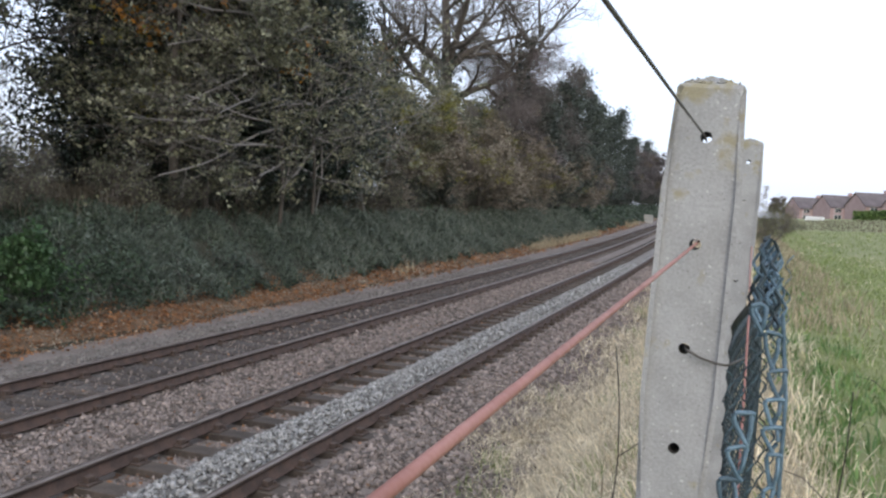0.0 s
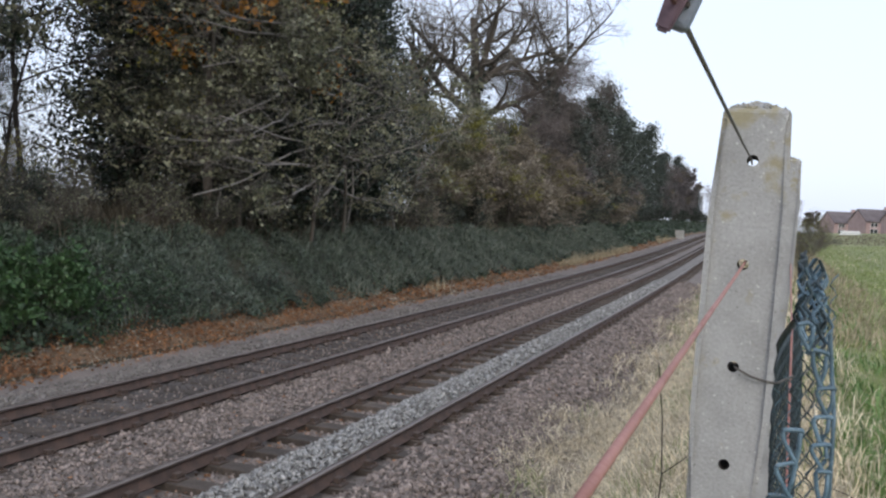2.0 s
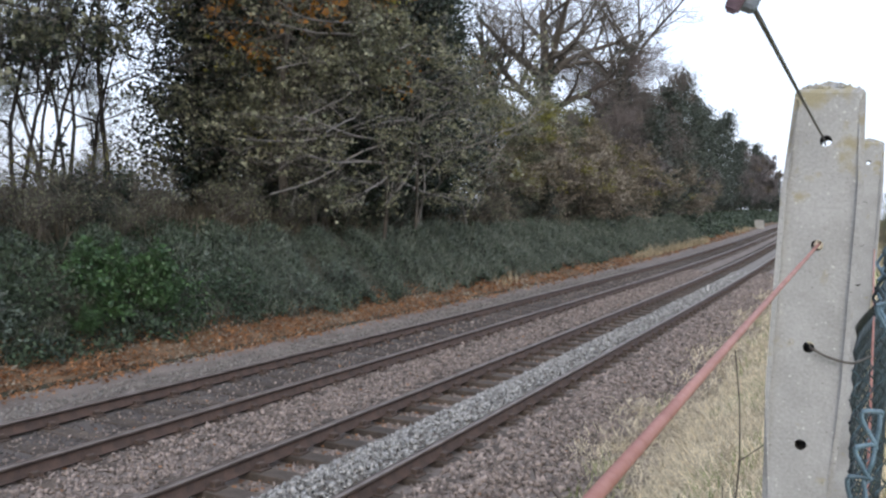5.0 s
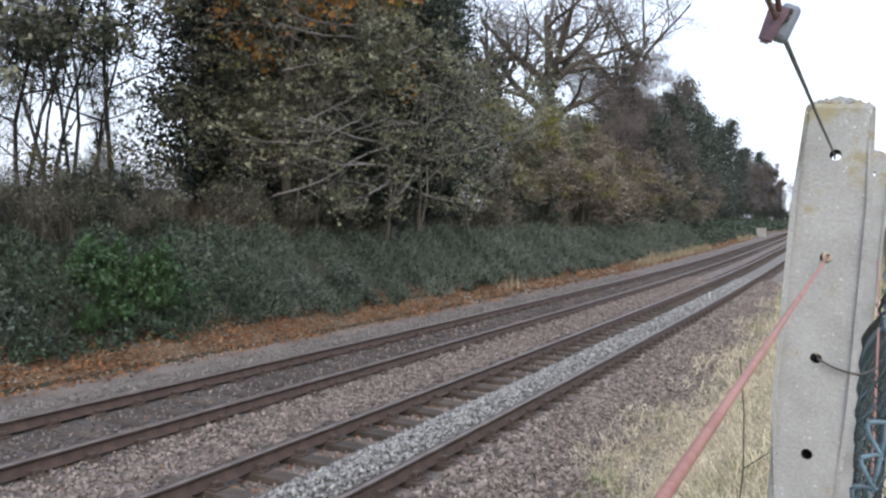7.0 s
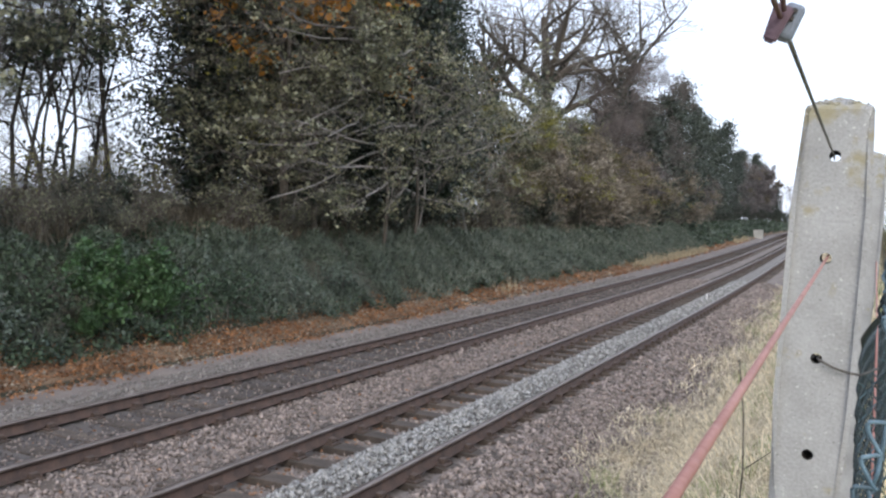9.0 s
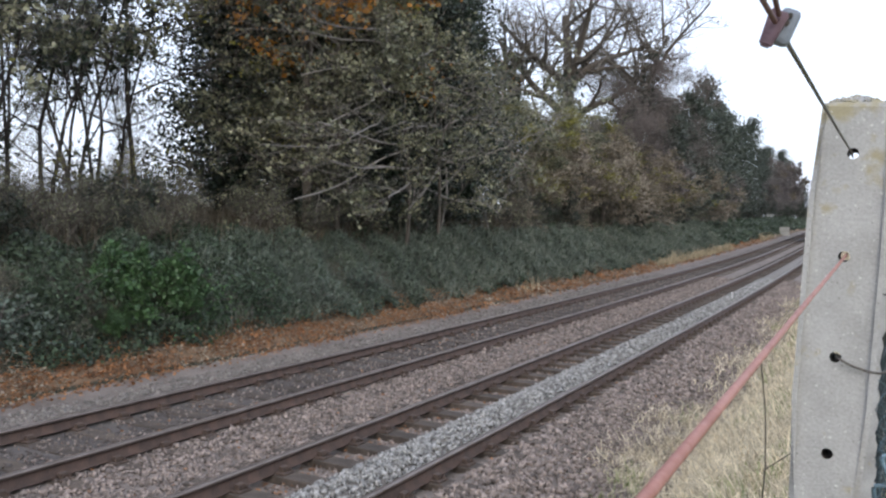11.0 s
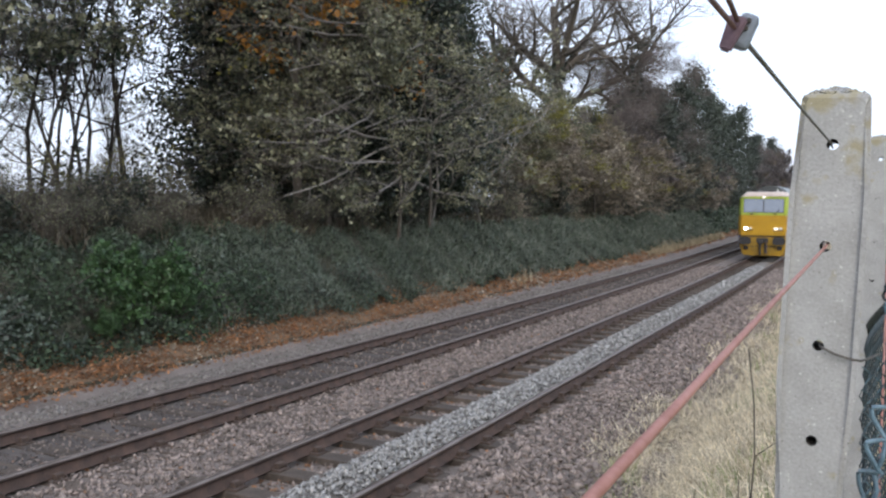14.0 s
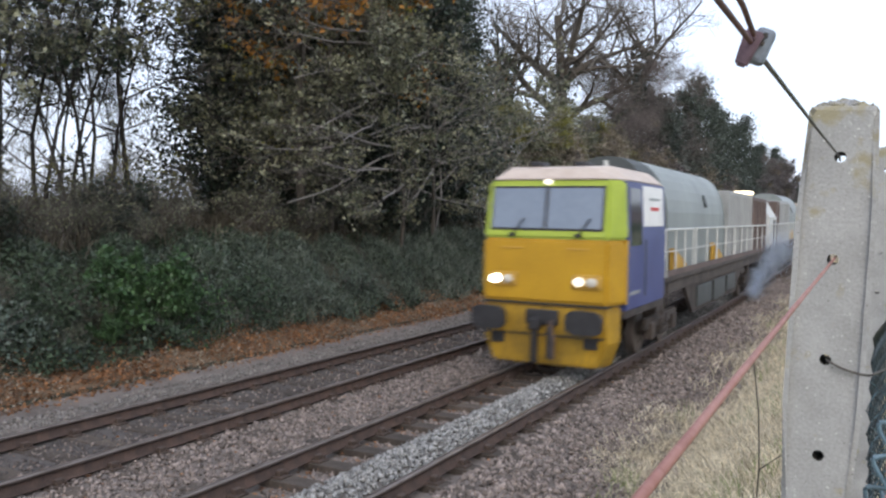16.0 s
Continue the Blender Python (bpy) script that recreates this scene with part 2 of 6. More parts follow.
def array_mesh(name, V, F):
    """A mesh from vertices (n, 3) and faces (m, k)."""
    V, F = np.asarray(V, np.float32), np.asarray(F, np.int32)
    me = bpy.data.meshes.new(name)
    m, k = F.shape
    me.vertices.add(len(V))
    me.vertices.foreach_set("co", V.ravel())
    me.loops.add(m * k)
    me.loops.foreach_set("vertex_index", F.ravel())
    me.polygons.add(m)
    me.polygons.foreach_set("loop_start", np.arange(0, m * k, k, dtype=np.int32))
    me.update(calc_edges=True)
    return me


def cloud(name, V, F, material, parent=None, label=""):
    return link_mesh(name, array_mesh(name, V, F), material, parent, label)


def box(bm, x0, x1, y0, y1, z0, z1, bevel=0.0):
    r = bmesh.ops.create_cube(bm, size=1, matrix=Matrix.Translation(((x0 + x1) / 2, (y0 + y1) / 2, (z0 + z1) / 2)) @ Matrix.Diagonal((x1 - x0, y1 - y0, z1 - z0, 1)))
    if bevel:
        es = list({e for v in r["verts"] for e in v.link_edges})
        bmesh.ops.bevel(bm, geom=es, offset=bevel, segments=2, affect="EDGES", profile=0.5)
    return bm


def rod(bm, p, q, r0, r1=None, sides=8):
    p, q = Vector(p), Vector(q)
    d = q - p
    m = Matrix.Translation((p + q) / 2) @ d.to_track_quat("Z", "Y").to_matrix().to_4x4()
    bmesh.ops.create_cone(bm, cap_ends=True, segments=sides, radius1=r0, radius2=r0 if r1 is None else r1, depth=d.length, matrix=m)
    return bm


def tube(points, radii, sides=4):
    """Vertices and quads of a tube along points."""
    P, R = np.asarray(points, float), np.asarray(radii, float)
    T = np.gradient(P, axis=0)
    T /= np.linalg.norm(T, axis=1)[:, None] + 1e-9
    up = np.where(np.abs(T[:, 2:3]) > 0.9, np.array([[1.0, 0, 0]]), np.array([[0, 0, 1.0]]))
    A = np.cross(T, up)
    A /= np.linalg.norm(A, axis=1)[:, None] + 1e-9
    B = np.cross(T, A)
    a = np.linspace(0, 2 * np.pi, sides, endpoint=False)
    V = P[:, None] + R[:, None, None] * (A[:, None] * np.cos(a)[None, :, None] + B[:, None] * np.sin(a)[None, :, None])
    n = len(P)
    i, j = np.meshgrid(np.arange(n - 1), np.arange(sides), indexing="ij")
    F = np.stack([i * sides + j, i * sides + (j + 1) % sides, (i + 1) * sides + (j + 1) % sides, (i + 1) * sides + j], -1).reshape(-1, 4)
    return V.reshape(-1, 3), F


def tubes(lines, sides=4):
    VS, FS, off = [], [], 0
    for pts, rad in lines:
        V, F = tube(pts, rad, sides)
        VS.append(V)
        FS.append(F + off)
        off += len(V)
    return np.concatenate(VS), np.concatenate(FS)


def leaf_quads(rng, C, size, flat=0.0, long=1.4):
    """A small bent leaf at each centre: two triangles apart by a fold along the midrib."""
    n = len(C)
    a = rng.normal(size=(n, 3))
    a[:, 2] *= 1 - flat
    a /= np.linalg.norm(a, axis=1)[:, None]
    b = rng.normal(size=(n, 3))
    b[:, 2] *= 1 - flat
    b -= (a * b).sum(1)[:, None] * a
    b /= np.linalg.norm(b, axis=1)[:, None] + 1e-9
    c = np.cross(a, b)
    s = (size * rng.uniform(0.6, 1.4, n))[:, None]
    V = np.stack([C - a * s * long / 2, C + b * s * 0.45 + c * s * 0.12, C + a * s * long / 2, C - b * s * 0.45 + c * s * 0.12], 1)
    return V.reshape(-1, 3), np.arange(4 * n).reshape(-1, 4)


def empty(name, m=None):
    ob = new(name)
    if m is not None:
        ob.matrix_world = m
    return ob


# ---- the lie of the land: the line bends slightly to the left and climbs ----
def bend(y):
    y = np.asarray(y, float)
    return np.where(y < 60, -0.000125 * y * y, -0.45 - 0.015 * (y - 60))


def climb(y):
    y = np.asarray(y, float)
    z = np.where(y < 80, 0.000125 * y * np.abs(y), 0.8 + 0.02 * (y - 80))
    return np.where(y > 150, 2.2 + 0.008 * (np.minimum(y, 260) - 150), z)


RAILS = (-4.131, -5.636, -7.404, -8.909)
NEAR_C, FAR_C = -4.8835, -8.1565
PX = (-700, -120, -40, -24, -19, -15.5, -13.6, -12.9, -12.2, -11.5, -10.9, -10.2, -9.8, -6.9, -6.5, -5.95, -5.7, -4.05, -3.8, -3.3, -2.9, -2.4, -1.9, -1.2, -0.6, 0.0, 0.6, 1.5, 4, 12, 40, 120, 700)
PZ = (6, 4.0, 2.9, 2.4, 2.2, 2.0, 1.68, 1.2, 0.6, 0.1, -0.22, -0.3, -0.2, -0.2, -0.2, -0.2, -0.25, -0.24, -0.19, -0.2, -0.3, -0.38, -0.3, 0.25, 0.75, 1.0, 1.05, 1.0, 1.0, 1.05, 1.6, 3, 5)


def land(x, y):
    """Height of the ground at x (across, at the camera), y (along)."""
    x, y = np.asarray(x, float), np.asarray(y, float)
    w = np.clip((2.5 - x) / 5, 0, 1)
    w = 0.75 + 0.25 * w * w * (3 - 2 * w)
    right = np.clip((x - 6) / 20, 0, 1) * np.clip((y - 60) / 110, 0, 1) * 1.0
    return np.interp(x - bend(y), PX, PZ) + climb(y) * w + right


def ground_sheet():
    xs = np.unique(np.concatenate([np.array(PX), np.linspace(-20, 6, 53)]))
    ys = np.concatenate([[-900, -200, -60, -20], np.arange(-10, 60, 1.5), np.arange(60, 160, 5), [180, 220, 260, 320, 400, 600, 1000, 2500]])
    X, Y = np.meshgrid(xs, ys)
    XX = X + bend(Y) * (np.abs(X) < 200)
    Z = land(XX, Y)
    n = len(xs)
    i, j = np.meshgrid(np.arange(len(ys) - 1), np.arange(n - 1), indexing="ij")
    F = np.stack([i * n + j, i * n + j + 1, (i + 1) * n + j + 1, (i + 1) * n + j], -1).reshape(-1, 4)
    me = array_mesh("ground", np.stack([XX, Y, Z], -1).reshape(-1, 3), F)
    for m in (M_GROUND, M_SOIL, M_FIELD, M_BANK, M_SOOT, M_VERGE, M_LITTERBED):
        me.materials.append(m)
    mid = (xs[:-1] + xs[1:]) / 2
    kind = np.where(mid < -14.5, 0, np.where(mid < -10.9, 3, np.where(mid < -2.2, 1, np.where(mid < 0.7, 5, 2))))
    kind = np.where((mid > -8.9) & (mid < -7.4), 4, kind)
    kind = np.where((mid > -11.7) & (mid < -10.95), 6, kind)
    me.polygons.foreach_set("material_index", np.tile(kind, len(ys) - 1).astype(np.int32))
    me.shade_smooth()
    tagged(new("ground", me), "railway cutting of gravel, grassy verge and open green field", "ground", kind="structure")


ground_sheet()

RAIL_YS = np.concatenate([np.arange(-30, 90, 3.0), np.arange(90, 270, 10.0)])


def rail(x):
    """A flat-bottom rail: rusty foot and web, worn running head."""
    base = empty("rail", pose(x, 0, 0))
    def swept(name, outline, material, label):
        o = np.array(outline)
        k = len(o)
        V = np.stack([np.stack([o[:, 0] + bend(y), np.full(k, y), o[:, 1] + climb(y)], -1) for y in RAIL_YS]).reshape(-1, 3)
        i, j = np.meshgrid(np.arange(len(RAIL_YS) - 1), np.arange(k), indexing="ij")
        F = np.stack([i * k + j, (i + 1) * k + j, (i + 1) * k + (j + 1) % k, i * k + (j + 1) % k], -1).reshape(-1, 4)
        cloud(name, V, F, material, base, label)
    swept("foot_and_web", ((-0.07, -0.159), (0.07, -0.159), (0.07, -0.148), (0.012, -0.128), (0.009, -0.04), (-0.009, -0.04), (-0.012, -0.128), (-0.07, -0.148)), M_RUST, "rust-brown web and foot")
    swept("head", ((-0.034, -0.041), (0.034, -0.041), (0.036, -0.012), (0.028, -0.002), (0.0, 0.0), (-0.028, -0.002), (-0.036, -0.012)), M_RAILHEAD, "dull worn running head")
    tagged(base, "long rusty steel rail with a worn head", "rail", "running rails")


for rx in RAILS:
    rail(rx)


def sleeper():
    s = empty("sleeper")
    bm = box(bmesh.new(), -1.3, 1.3, -0.125, 0.125, -0.29, -0.165, 0.012)
    part("timber", bm, M_SLEEPER, s)
    for sx in (-0.7525, 0.7525):
        bm = box(bmesh.new(), sx - 0.19, sx + 0.19, -0.09, 0.09, -0.166, -0.142, 0.006)
        for k in (-1, 1):
            box(bm, sx + k * 0.11 - 0.035, sx + k * 0.11 + 0.035, -0.05, 0.05, -0.15, -0.085, 0.01)
            rod(bm, (sx + k * 0.16, 0.05, -0.15), (sx + k * 0.16, 0.05, -0.11), 0.014, sides=6)
        part("rail_chair", bm, M_IRON, s)
    return s


def sleepers():
    for cx, name, lift in ((NEAR_C, "dark timber sleeper with iron rail chairs, half in ballast", 0.0), (FAR_C, "sooty timber sleeper almost buried in the track bed", -0.015)):
        first = sleeper()
        tagged(first, name, "sleeper", "sleepers under the track")
        for i in range(126):
            y = -9.48 + i * 0.68
            m = pose(cx + float(bend(y)), y, float(climb(y)) + lift, 0, 0, math.degrees(math.atan(0.00025 * max(y, 0))))
            if i == 0:
                first.matrix_world = m
            else:
                copy_thing(first, m)
        VS, FS, off = [], [], 0
        for i in range(190):
            y = 76.2 + i * 0.9
            c = np.array([(a, b, d) for d in (-0.29, -0.165) for a, b in ((-1.3, -0.125), (1.3, -0.125), (1.3, 0.125), (-1.3, 0.125))])
            VS.append(c + (cx + float(bend(y)), y, float(climb(y)) + lift))
            FS.append(np.array([(4, 5, 6, 7), (0, 1, 5, 4), (1, 2, 6, 5), (3, 0, 4, 7)]) + off)
            off += 8
        tagged(cloud("far_sleepers", np.concatenate(VS), np.concatenate(FS), M_SLEEPER), "far row of dark sleepers along the line", "sleepers", kind="stuff")


sleepers()


# ---- ballast: loose angular stones ----
def stones(rng, x, y, z, size):
    n = len(x)
    base = np.array([(1, 0, 0), (-1, 0, 0), (0, 1, 0), (0, -1, 0), (0, 0, 1), (0, 0, -1)], float)
    F = np.array([(0, 2, 4), (2, 1, 4), (1, 3, 4), (3, 0, 4), (2, 0, 5), (1, 2, 5), (3, 1, 5), (0, 3, 5)])
    V = base[None] * rng.uniform(0.6, 1.25, (n, 6, 1)) * np.stack([rng.uniform(0.7, 1.3, n), rng.uniform(0.6, 1.0, n), rng.uniform(0.45, 0.8, n)], -1)[:, None]
    V += rng.normal(0, 0.16, V.shape)
    q = rng.normal(size=(n, 4))
    q /= np.linalg.norm(q, axis=1)[:, None]
    w, a, b, c = q.T
    R = np.stack([1 - 2 * (b * b + c * c), 2 * (a * b - c * w), 2 * (a * c + b * w), 2 * (a * b + c * w), 1 - 2 * (a * a + c * c), 2 * (b * c - a * w), 2 * (a * c - b * w), 2 * (b * c + a * w), 1 - 2 * (a * a + b * b)], -1).reshape(n, 3, 3)
    V = np.einsum("nij,nkj->nki", R, V) * (size * rng.uniform(0.55, 1.35, n))[:, None, None] / 2
    V += np.stack([x, y, z], -1)[:, None]
    return V.reshape(-1, 3), (F[None] + 6 * np.arange(n)[:, None, None]).reshape(-1, 3)


def ballast():
    rng = np.random.default_rng(3)
    def strip(name, label, x0, x1, material, lift, near, far, hump=0.0, size=0.066):
        xs, ys, ss = [], [], []
        for y0, y1, dens, s in ((-7, 3, far * 0.6, size * 1.3), (3, 15, near, size), (15, 42, far, size * 1.35)):
            n = int((x1 - x0) * (y1 - y0) * dens)
            xs.append(rng.uniform(x0, x1, n))
            ys.append(rng.uniform(y0, y1, n))
            ss.append(np.full(n, s))
        x, y, s = map(np.concatenate, (xs, ys, ss))
        z = land(x + bend(y), y) + lift + hump * (1 - ((x - (x0 + x1) / 2) / ((x1 - x0) / 2)) ** 2) + rng.uniform(-0.012, 0.02, len(x))
        keep = np.ones(len(x), bool)
        for r in RAILS:
            keep &= np.abs(x - r) > 0.1
        x, y, z, s = x[keep], y[keep], z[keep], s[keep]
        V, F = stones(rng, x + bend(y), y, z, s)
        tagged(cloud(name, V, F, material), label, "ballast", kind="stuff")
    strip("fresh_ballast", "pale fresh crushed-stone ballast heaped between the rails", -5.06, -4.28, M_STONE_FRESH, 0.05, 600, 230, 0.09, 0.065)
    strip("brown_ballast", "rust-brown ballast stones between the sleepers", -5.6, -5.1, M_STONE_BROWN, 0.0, 300, 120)
    strip("brown_ballast", "rust-brown ballast stones between the two tracks", -7.35, -5.7, M_STONE_BROWN, 0.012, 430, 160)
    strip("brown_ballast", "rust-brown ballast shoulder sloping to the verge", -3.85, -1.9, M_STONE_BROWN, 0.012, 480, 200, 0.0, 0.082)
    strip("brown_ballast", "rust-brown ballast stones round the sleeper ends", -4.05, -3.85, M_STONE_BROWN, -0.01, 200, 80)
    strip("sooty_ballast", "dark sooty stones of the far track bed", -8.85, -7.45, M_SOOT, 0.0, 160, 60)
    strip("stray_stones", "pale stray stones scattered over the dark far track bed", -8.75, -7.55, M_STONE_BROWN, 0.02, 75, 30, 0.0, 0.05)
    strip("grey_ballast", "grey ballast shoulder beside the leaf litter", -10.5, -8.95, M_STONE_GREY, 0.0, 330, 130)
    # one heap surface under the fresh stones, on to the distance
    ys = np.concatenate([np.arange(-30, 60, 2.0), np.arange(60, 260, 10.0)])
    o = np.array([(-5.14, -0.25), (-5.02, -0.17), (-4.7, -0.13), (-4.4, -0.17), (-4.25, -0.25)])
    V = np.stack([np.stack([o[:, 0] + bend(y), np.full(5, y), o[:, 1] + climb(y)], -1) for y in ys]).reshape(-1, 3)
    i, j = np.meshgrid(np.arange(len(ys) - 1), np.arange(4), indexing="ij")
    tagged(cloud("ballast_heap", V, np.stack([i * 5 + j, i * 5 + j + 1, (i + 1) * 5 + j + 1, (i + 1) * 5 + j], -1).reshape(-1, 4), M_STONE_GREY), "long heap of pale ballast between the rails", "ballast", kind="stuff")


ballast()


# ---- trees and shrubs ----
def branches(rng, start, heading, length, radius, depth, spread=0.6, kids=4, lift=0.15, wander=0.12, out=None, shrink=0.62, first=0.3):
    """Polylines of a branching system, level by level: (level, points, radii)."""
    if out is None:
        out = []
    k = 6 if length > 2 else 4
    p, h = np.array(start, float), np.array(heading, float)
    h /= np.linalg.norm(h)
    P, R = [p.copy()], [radius]
    for i in range(k):
        h = h + rng.normal(0, wander, 3) + np.array([0, 0, lift * 0.25])
        h /= np.linalg.norm(h)
        p = p + h * length / k
        P.append(p.copy())
        R.append(radius * (1 - 0.72 * (i + 1) / k))
    P = np.array(P)
    out.append((depth, P, np.array(R)))
    if depth > 0:
        for c in range(kids):
            f = first + (1 - first) * (c + rng.uniform(0, 1)) / kids
            i = min(int(f * k), k - 1)
            q = P[i] + (P[i + 1] - P[i]) * (f * k - i)
            side = rng.normal(size=3)
            d = P[i + 1] - P[i]
            d /= np.linalg.norm(d)
            side -= (side @ d) * d
            side /= np.linalg.norm(side) + 1e-9
            hh = d * (1 - spread) + side * spread * rng.uniform(0.8, 1.3) + np.array([0, 0, lift])
            branches(rng, q, hh, length * shrink * rng.uniform(0.75, 1.2) * (1.15 - 0.5 * f), radius * (1 - 0.72 * f) * 0.62, depth - 1, spread, kids, lift, wander, out, shrink, 0.2)
    return out


def wood(lines, thing, bark, twig):
    top = max(l for l, _, _ in lines)
    thick = [(p, r) for l, p, r in lines if l == top]
    limbs = [(p, r) for l, p, r in lines if top > l >= max(top - 2, 1)]
    twigs = [(p[::2] if len(p) > 5 else p, (r[::2] if len(p) > 5 else r) + 0.002) for l, p, r in lines if l < max(top - 2, 1)]
    cloud("trunk", *tubes(thick, 8), bark, thing)
    if limbs:
        cloud("branchwork", *tubes(limbs, 5), bark, thing)["kind"] = "stuff"
    if twigs:
        cloud("twig_spray", *tubes(twigs, 3), twig, thing)["kind"] = "stuff"


def tips(rng, lines, n, scatter, levels=(0, 1)):
    P = np.concatenate([p[1:] for l, p, r in lines if l in levels])
    return P[rng.integers(0, len(P), n)] + rng.normal(0, scatter, (n, 3))


def sprays(rng, lines, n, per=36, spread=0.26):
    """Leaf places gathered in clumps along the branch ends, with gaps between."""
    C = tips(rng, lines, max(1, n // per), 0.14)
    ax = rng.normal(size=C.shape) * (1, 1, 0.45)
    ax /= np.linalg.norm(ax, axis=1)[:, None]
    i = rng.integers(0, len(C), n)
    return C[i] + ax[i] * rng.normal(0, spread * 1.3, (n, 1)) + rng.normal(0, spread * 0.42, (n, 3)) * (1, 1, 0.6)


def haze(rng, thing, lines, n, scatter, length, material, name="fine_twigs"):
    """Slender twiglets round the branch ends."""
    C = tips(rng, lines, n, scatter)
    V, F = leaf_quads(rng, C, length / 30, 0.0, 30.0)
    cloud(name, V, F, material, thing)["kind"] = "stuff"


def leafy_tree(seed, height=12.0, leaves=13000, colour=M_OLIVE, patches=((M_ORANGE, 500),), size=0.098, bark=M_BARK, first=0.12):
    rng = np.random.default_rng(seed)
    t = empty("leafy_tree")
    L = branches(rng, (0, 0, -0.3), (rng.normal(0, 0.05), rng.normal(0, 0.05), 1), height * 0.85, 0.095, 3, 0.75, 9, 0.1, 0.07, shrink=0.46, first=first)
    wood(L, t, bark, M_TWIG)
    haze(rng, t, L, 1000, 0.26, 0.38, M_TWIG, "fine_twig_spray")
    cloud("crown", *leaf_quads(rng, np.concatenate([sprays(rng, L, int(leaves * 0.8)), tips(rng, L, leaves // 5, 0.3)]), size), colour, t)
    for m, n in patches:
        c = tips(rng, L, 9, 0.1)
        c = c[c[:, 2] > height * 0.3][:5]
        c = (c[:, None] + rng.normal(0, 0.5, (len(c), 7, 3)) * (1, 1, 0.7)).reshape(-1, 3)
        C = c[rng.integers(0, len(c), n)] + rng.normal(0, 0.17, (n, 3)) * (1.5, 1.5, 0.7)
        cloud("autumn_foliage", *leaf_quads(rng, C, size), m, t, "patch of turning autumn leaves")
    return t


def bare_tree(seed, height=10.0, kids=6, depth=4, twig=M_TWIG_RED, spread=0.6, bark=M_BARK, radius=0.11, fine=9000, ivy=0, leaves=0):
    rng = np.random.default_rng(seed)
    t = empty("bare_tree")
    L = branches(rng, (0, 0, -0.3), (rng.normal(0, 0.08), rng.normal(0, 0.08), 1), height * 0.8, radius, depth, spread, kids, 0.2, 0.08, shrink=0.5, first=0.15)
    wood(L, t, bark, twig)
    if fine:
        haze(rng, t, L, fine, 0.28, 0.42, twig, "fine_twig_spray")
    if ivy:
        P = np.concatenate([p for l, p, r in L if l >= depth - 1])
        P = P[P[:, 2] < height * 0.62]
        k = P[rng.integers(0, len(P), ivy // 30)]
        C = k[rng.integers(0, len(k), ivy)] + rng.normal(0, 1, (ivy, 3)) * (0.13, 0.13, 0.3)
        cloud("ivy", *leaf_quads(rng, C, 0.1), M_EVERGREEN, t, "dark ivy climbing the trunk")
    if leaves:
        cloud("crown", *leaf_quads(rng, sprays(rng, L, leaves, 30, 0.2), 0.09), M_OLIVE, t, "thin olive leaves")
    return t


def arching_tree(seed):
    """Pale bare branches that sweep out sideways over the bank."""
    rng = np.random.default_rng(seed)
    t = empty("bare_tree")
    L = []
    for i in range(7):
        z, s = 0.4 + 0.62 * i, (1 if i % 2 else -1)
        L += branches(rng, (rng.uniform(-0.3, 0.3), rng.uniform(-0.3, 0.3), 0.9 + 0.55 * i), (rng.uniform(-0.1, 0.6), s * rng.uniform(0.35, 0.9), rng.uniform(0.12, 0.45)), rng.uniform(3.6, 5.6), 0.03, 3, 0.42, 5, 0.0, 0.15, shrink=0.5, first=0.25)
    L += branches(rng, (0, 0, -0.2), (0.05, 0.02, 1), 5.5, 0.05, 3, 0.5, 3, 0.1, 0.1, shrink=0.45, first=0.5)
    cloud("trunk", *tubes([(p, r) for l, p, r in L if l == 3], 6), M_PALEBARK, t)
    cloud("branchwork", *tubes([(p, r + 0.003) for l, p, r in L if l == 2], 4), M_PALEBARK, t)
    cloud("twig_spray", *tubes([(p[::2], r[::2] + 0.0025) for l, p, r in L if l < 2], 3), M_PALEBARK, t)["kind"] = "stuff"
    C = sprays(rng, L, 2600, 14, 0.16)
    cloud("foliage", *leaf_quads(rng, C, 0.085), M_OLIVE, t)["kind"] = "stuff"
    return t


def evergreen(seed, height=14.0, radius=2.6, leaves=10000, colour=M_EVERGREEN, size=0.2, name="evergreen_tree", foot=0.06):
    rng = np.random.default_rng(seed)
    t = empty(name)
    trunk = np.array([(rng.normal(0, 0.05), rng.normal(0, 0.05), z) for z in np.linspace(-0.3, height * 0.95, 8)])
    cloud("trunk", *tube(trunk, np.linspace(0.24, 0.03, 8), 8), M_BARK_DARK, t)
    arms, C = [], []
    n = 120
    for i in range(n):
        f = (i + rng.uniform()) / n
        z = height * (foot + (0.98 - foot) * f)
        a = rng.uniform(0, 2 * np.pi)
        r = radius * (0.25 + 0.95 * (1 - f) ** 0.6 * min(1, f * 6 + 0.5)) * rng.uniform(0.55, 1.25)
        e = np.array([math.cos(a) * r, math.sin(a) * r, z + r * rng.uniform(-0.1, 0.35)])
        arms.append((np.array([(0, 0, z), e * (0.5, 0.5, 0) + (0, 0, z + 0.1), e]), np.array([0.05, 0.03, 0.01])))
        m = leaves // n
        s = rng.uniform(0.15, 1.05, m)[:, None]
        C.append(np.array([0, 0, z]) * (1 - s) + e * s + rng.normal(0, 0.2 + 0.1 * radius, (m, 3)) * (0.4 + 0.8 * s) * (1, 1, 0.8))
    cloud("branchwork", *tubes(arms, 4), M_BARK_DARK, t)
    cloud("crown", *leaf_quads(rng, np.concatenate(C), size), colour, t)
    return t


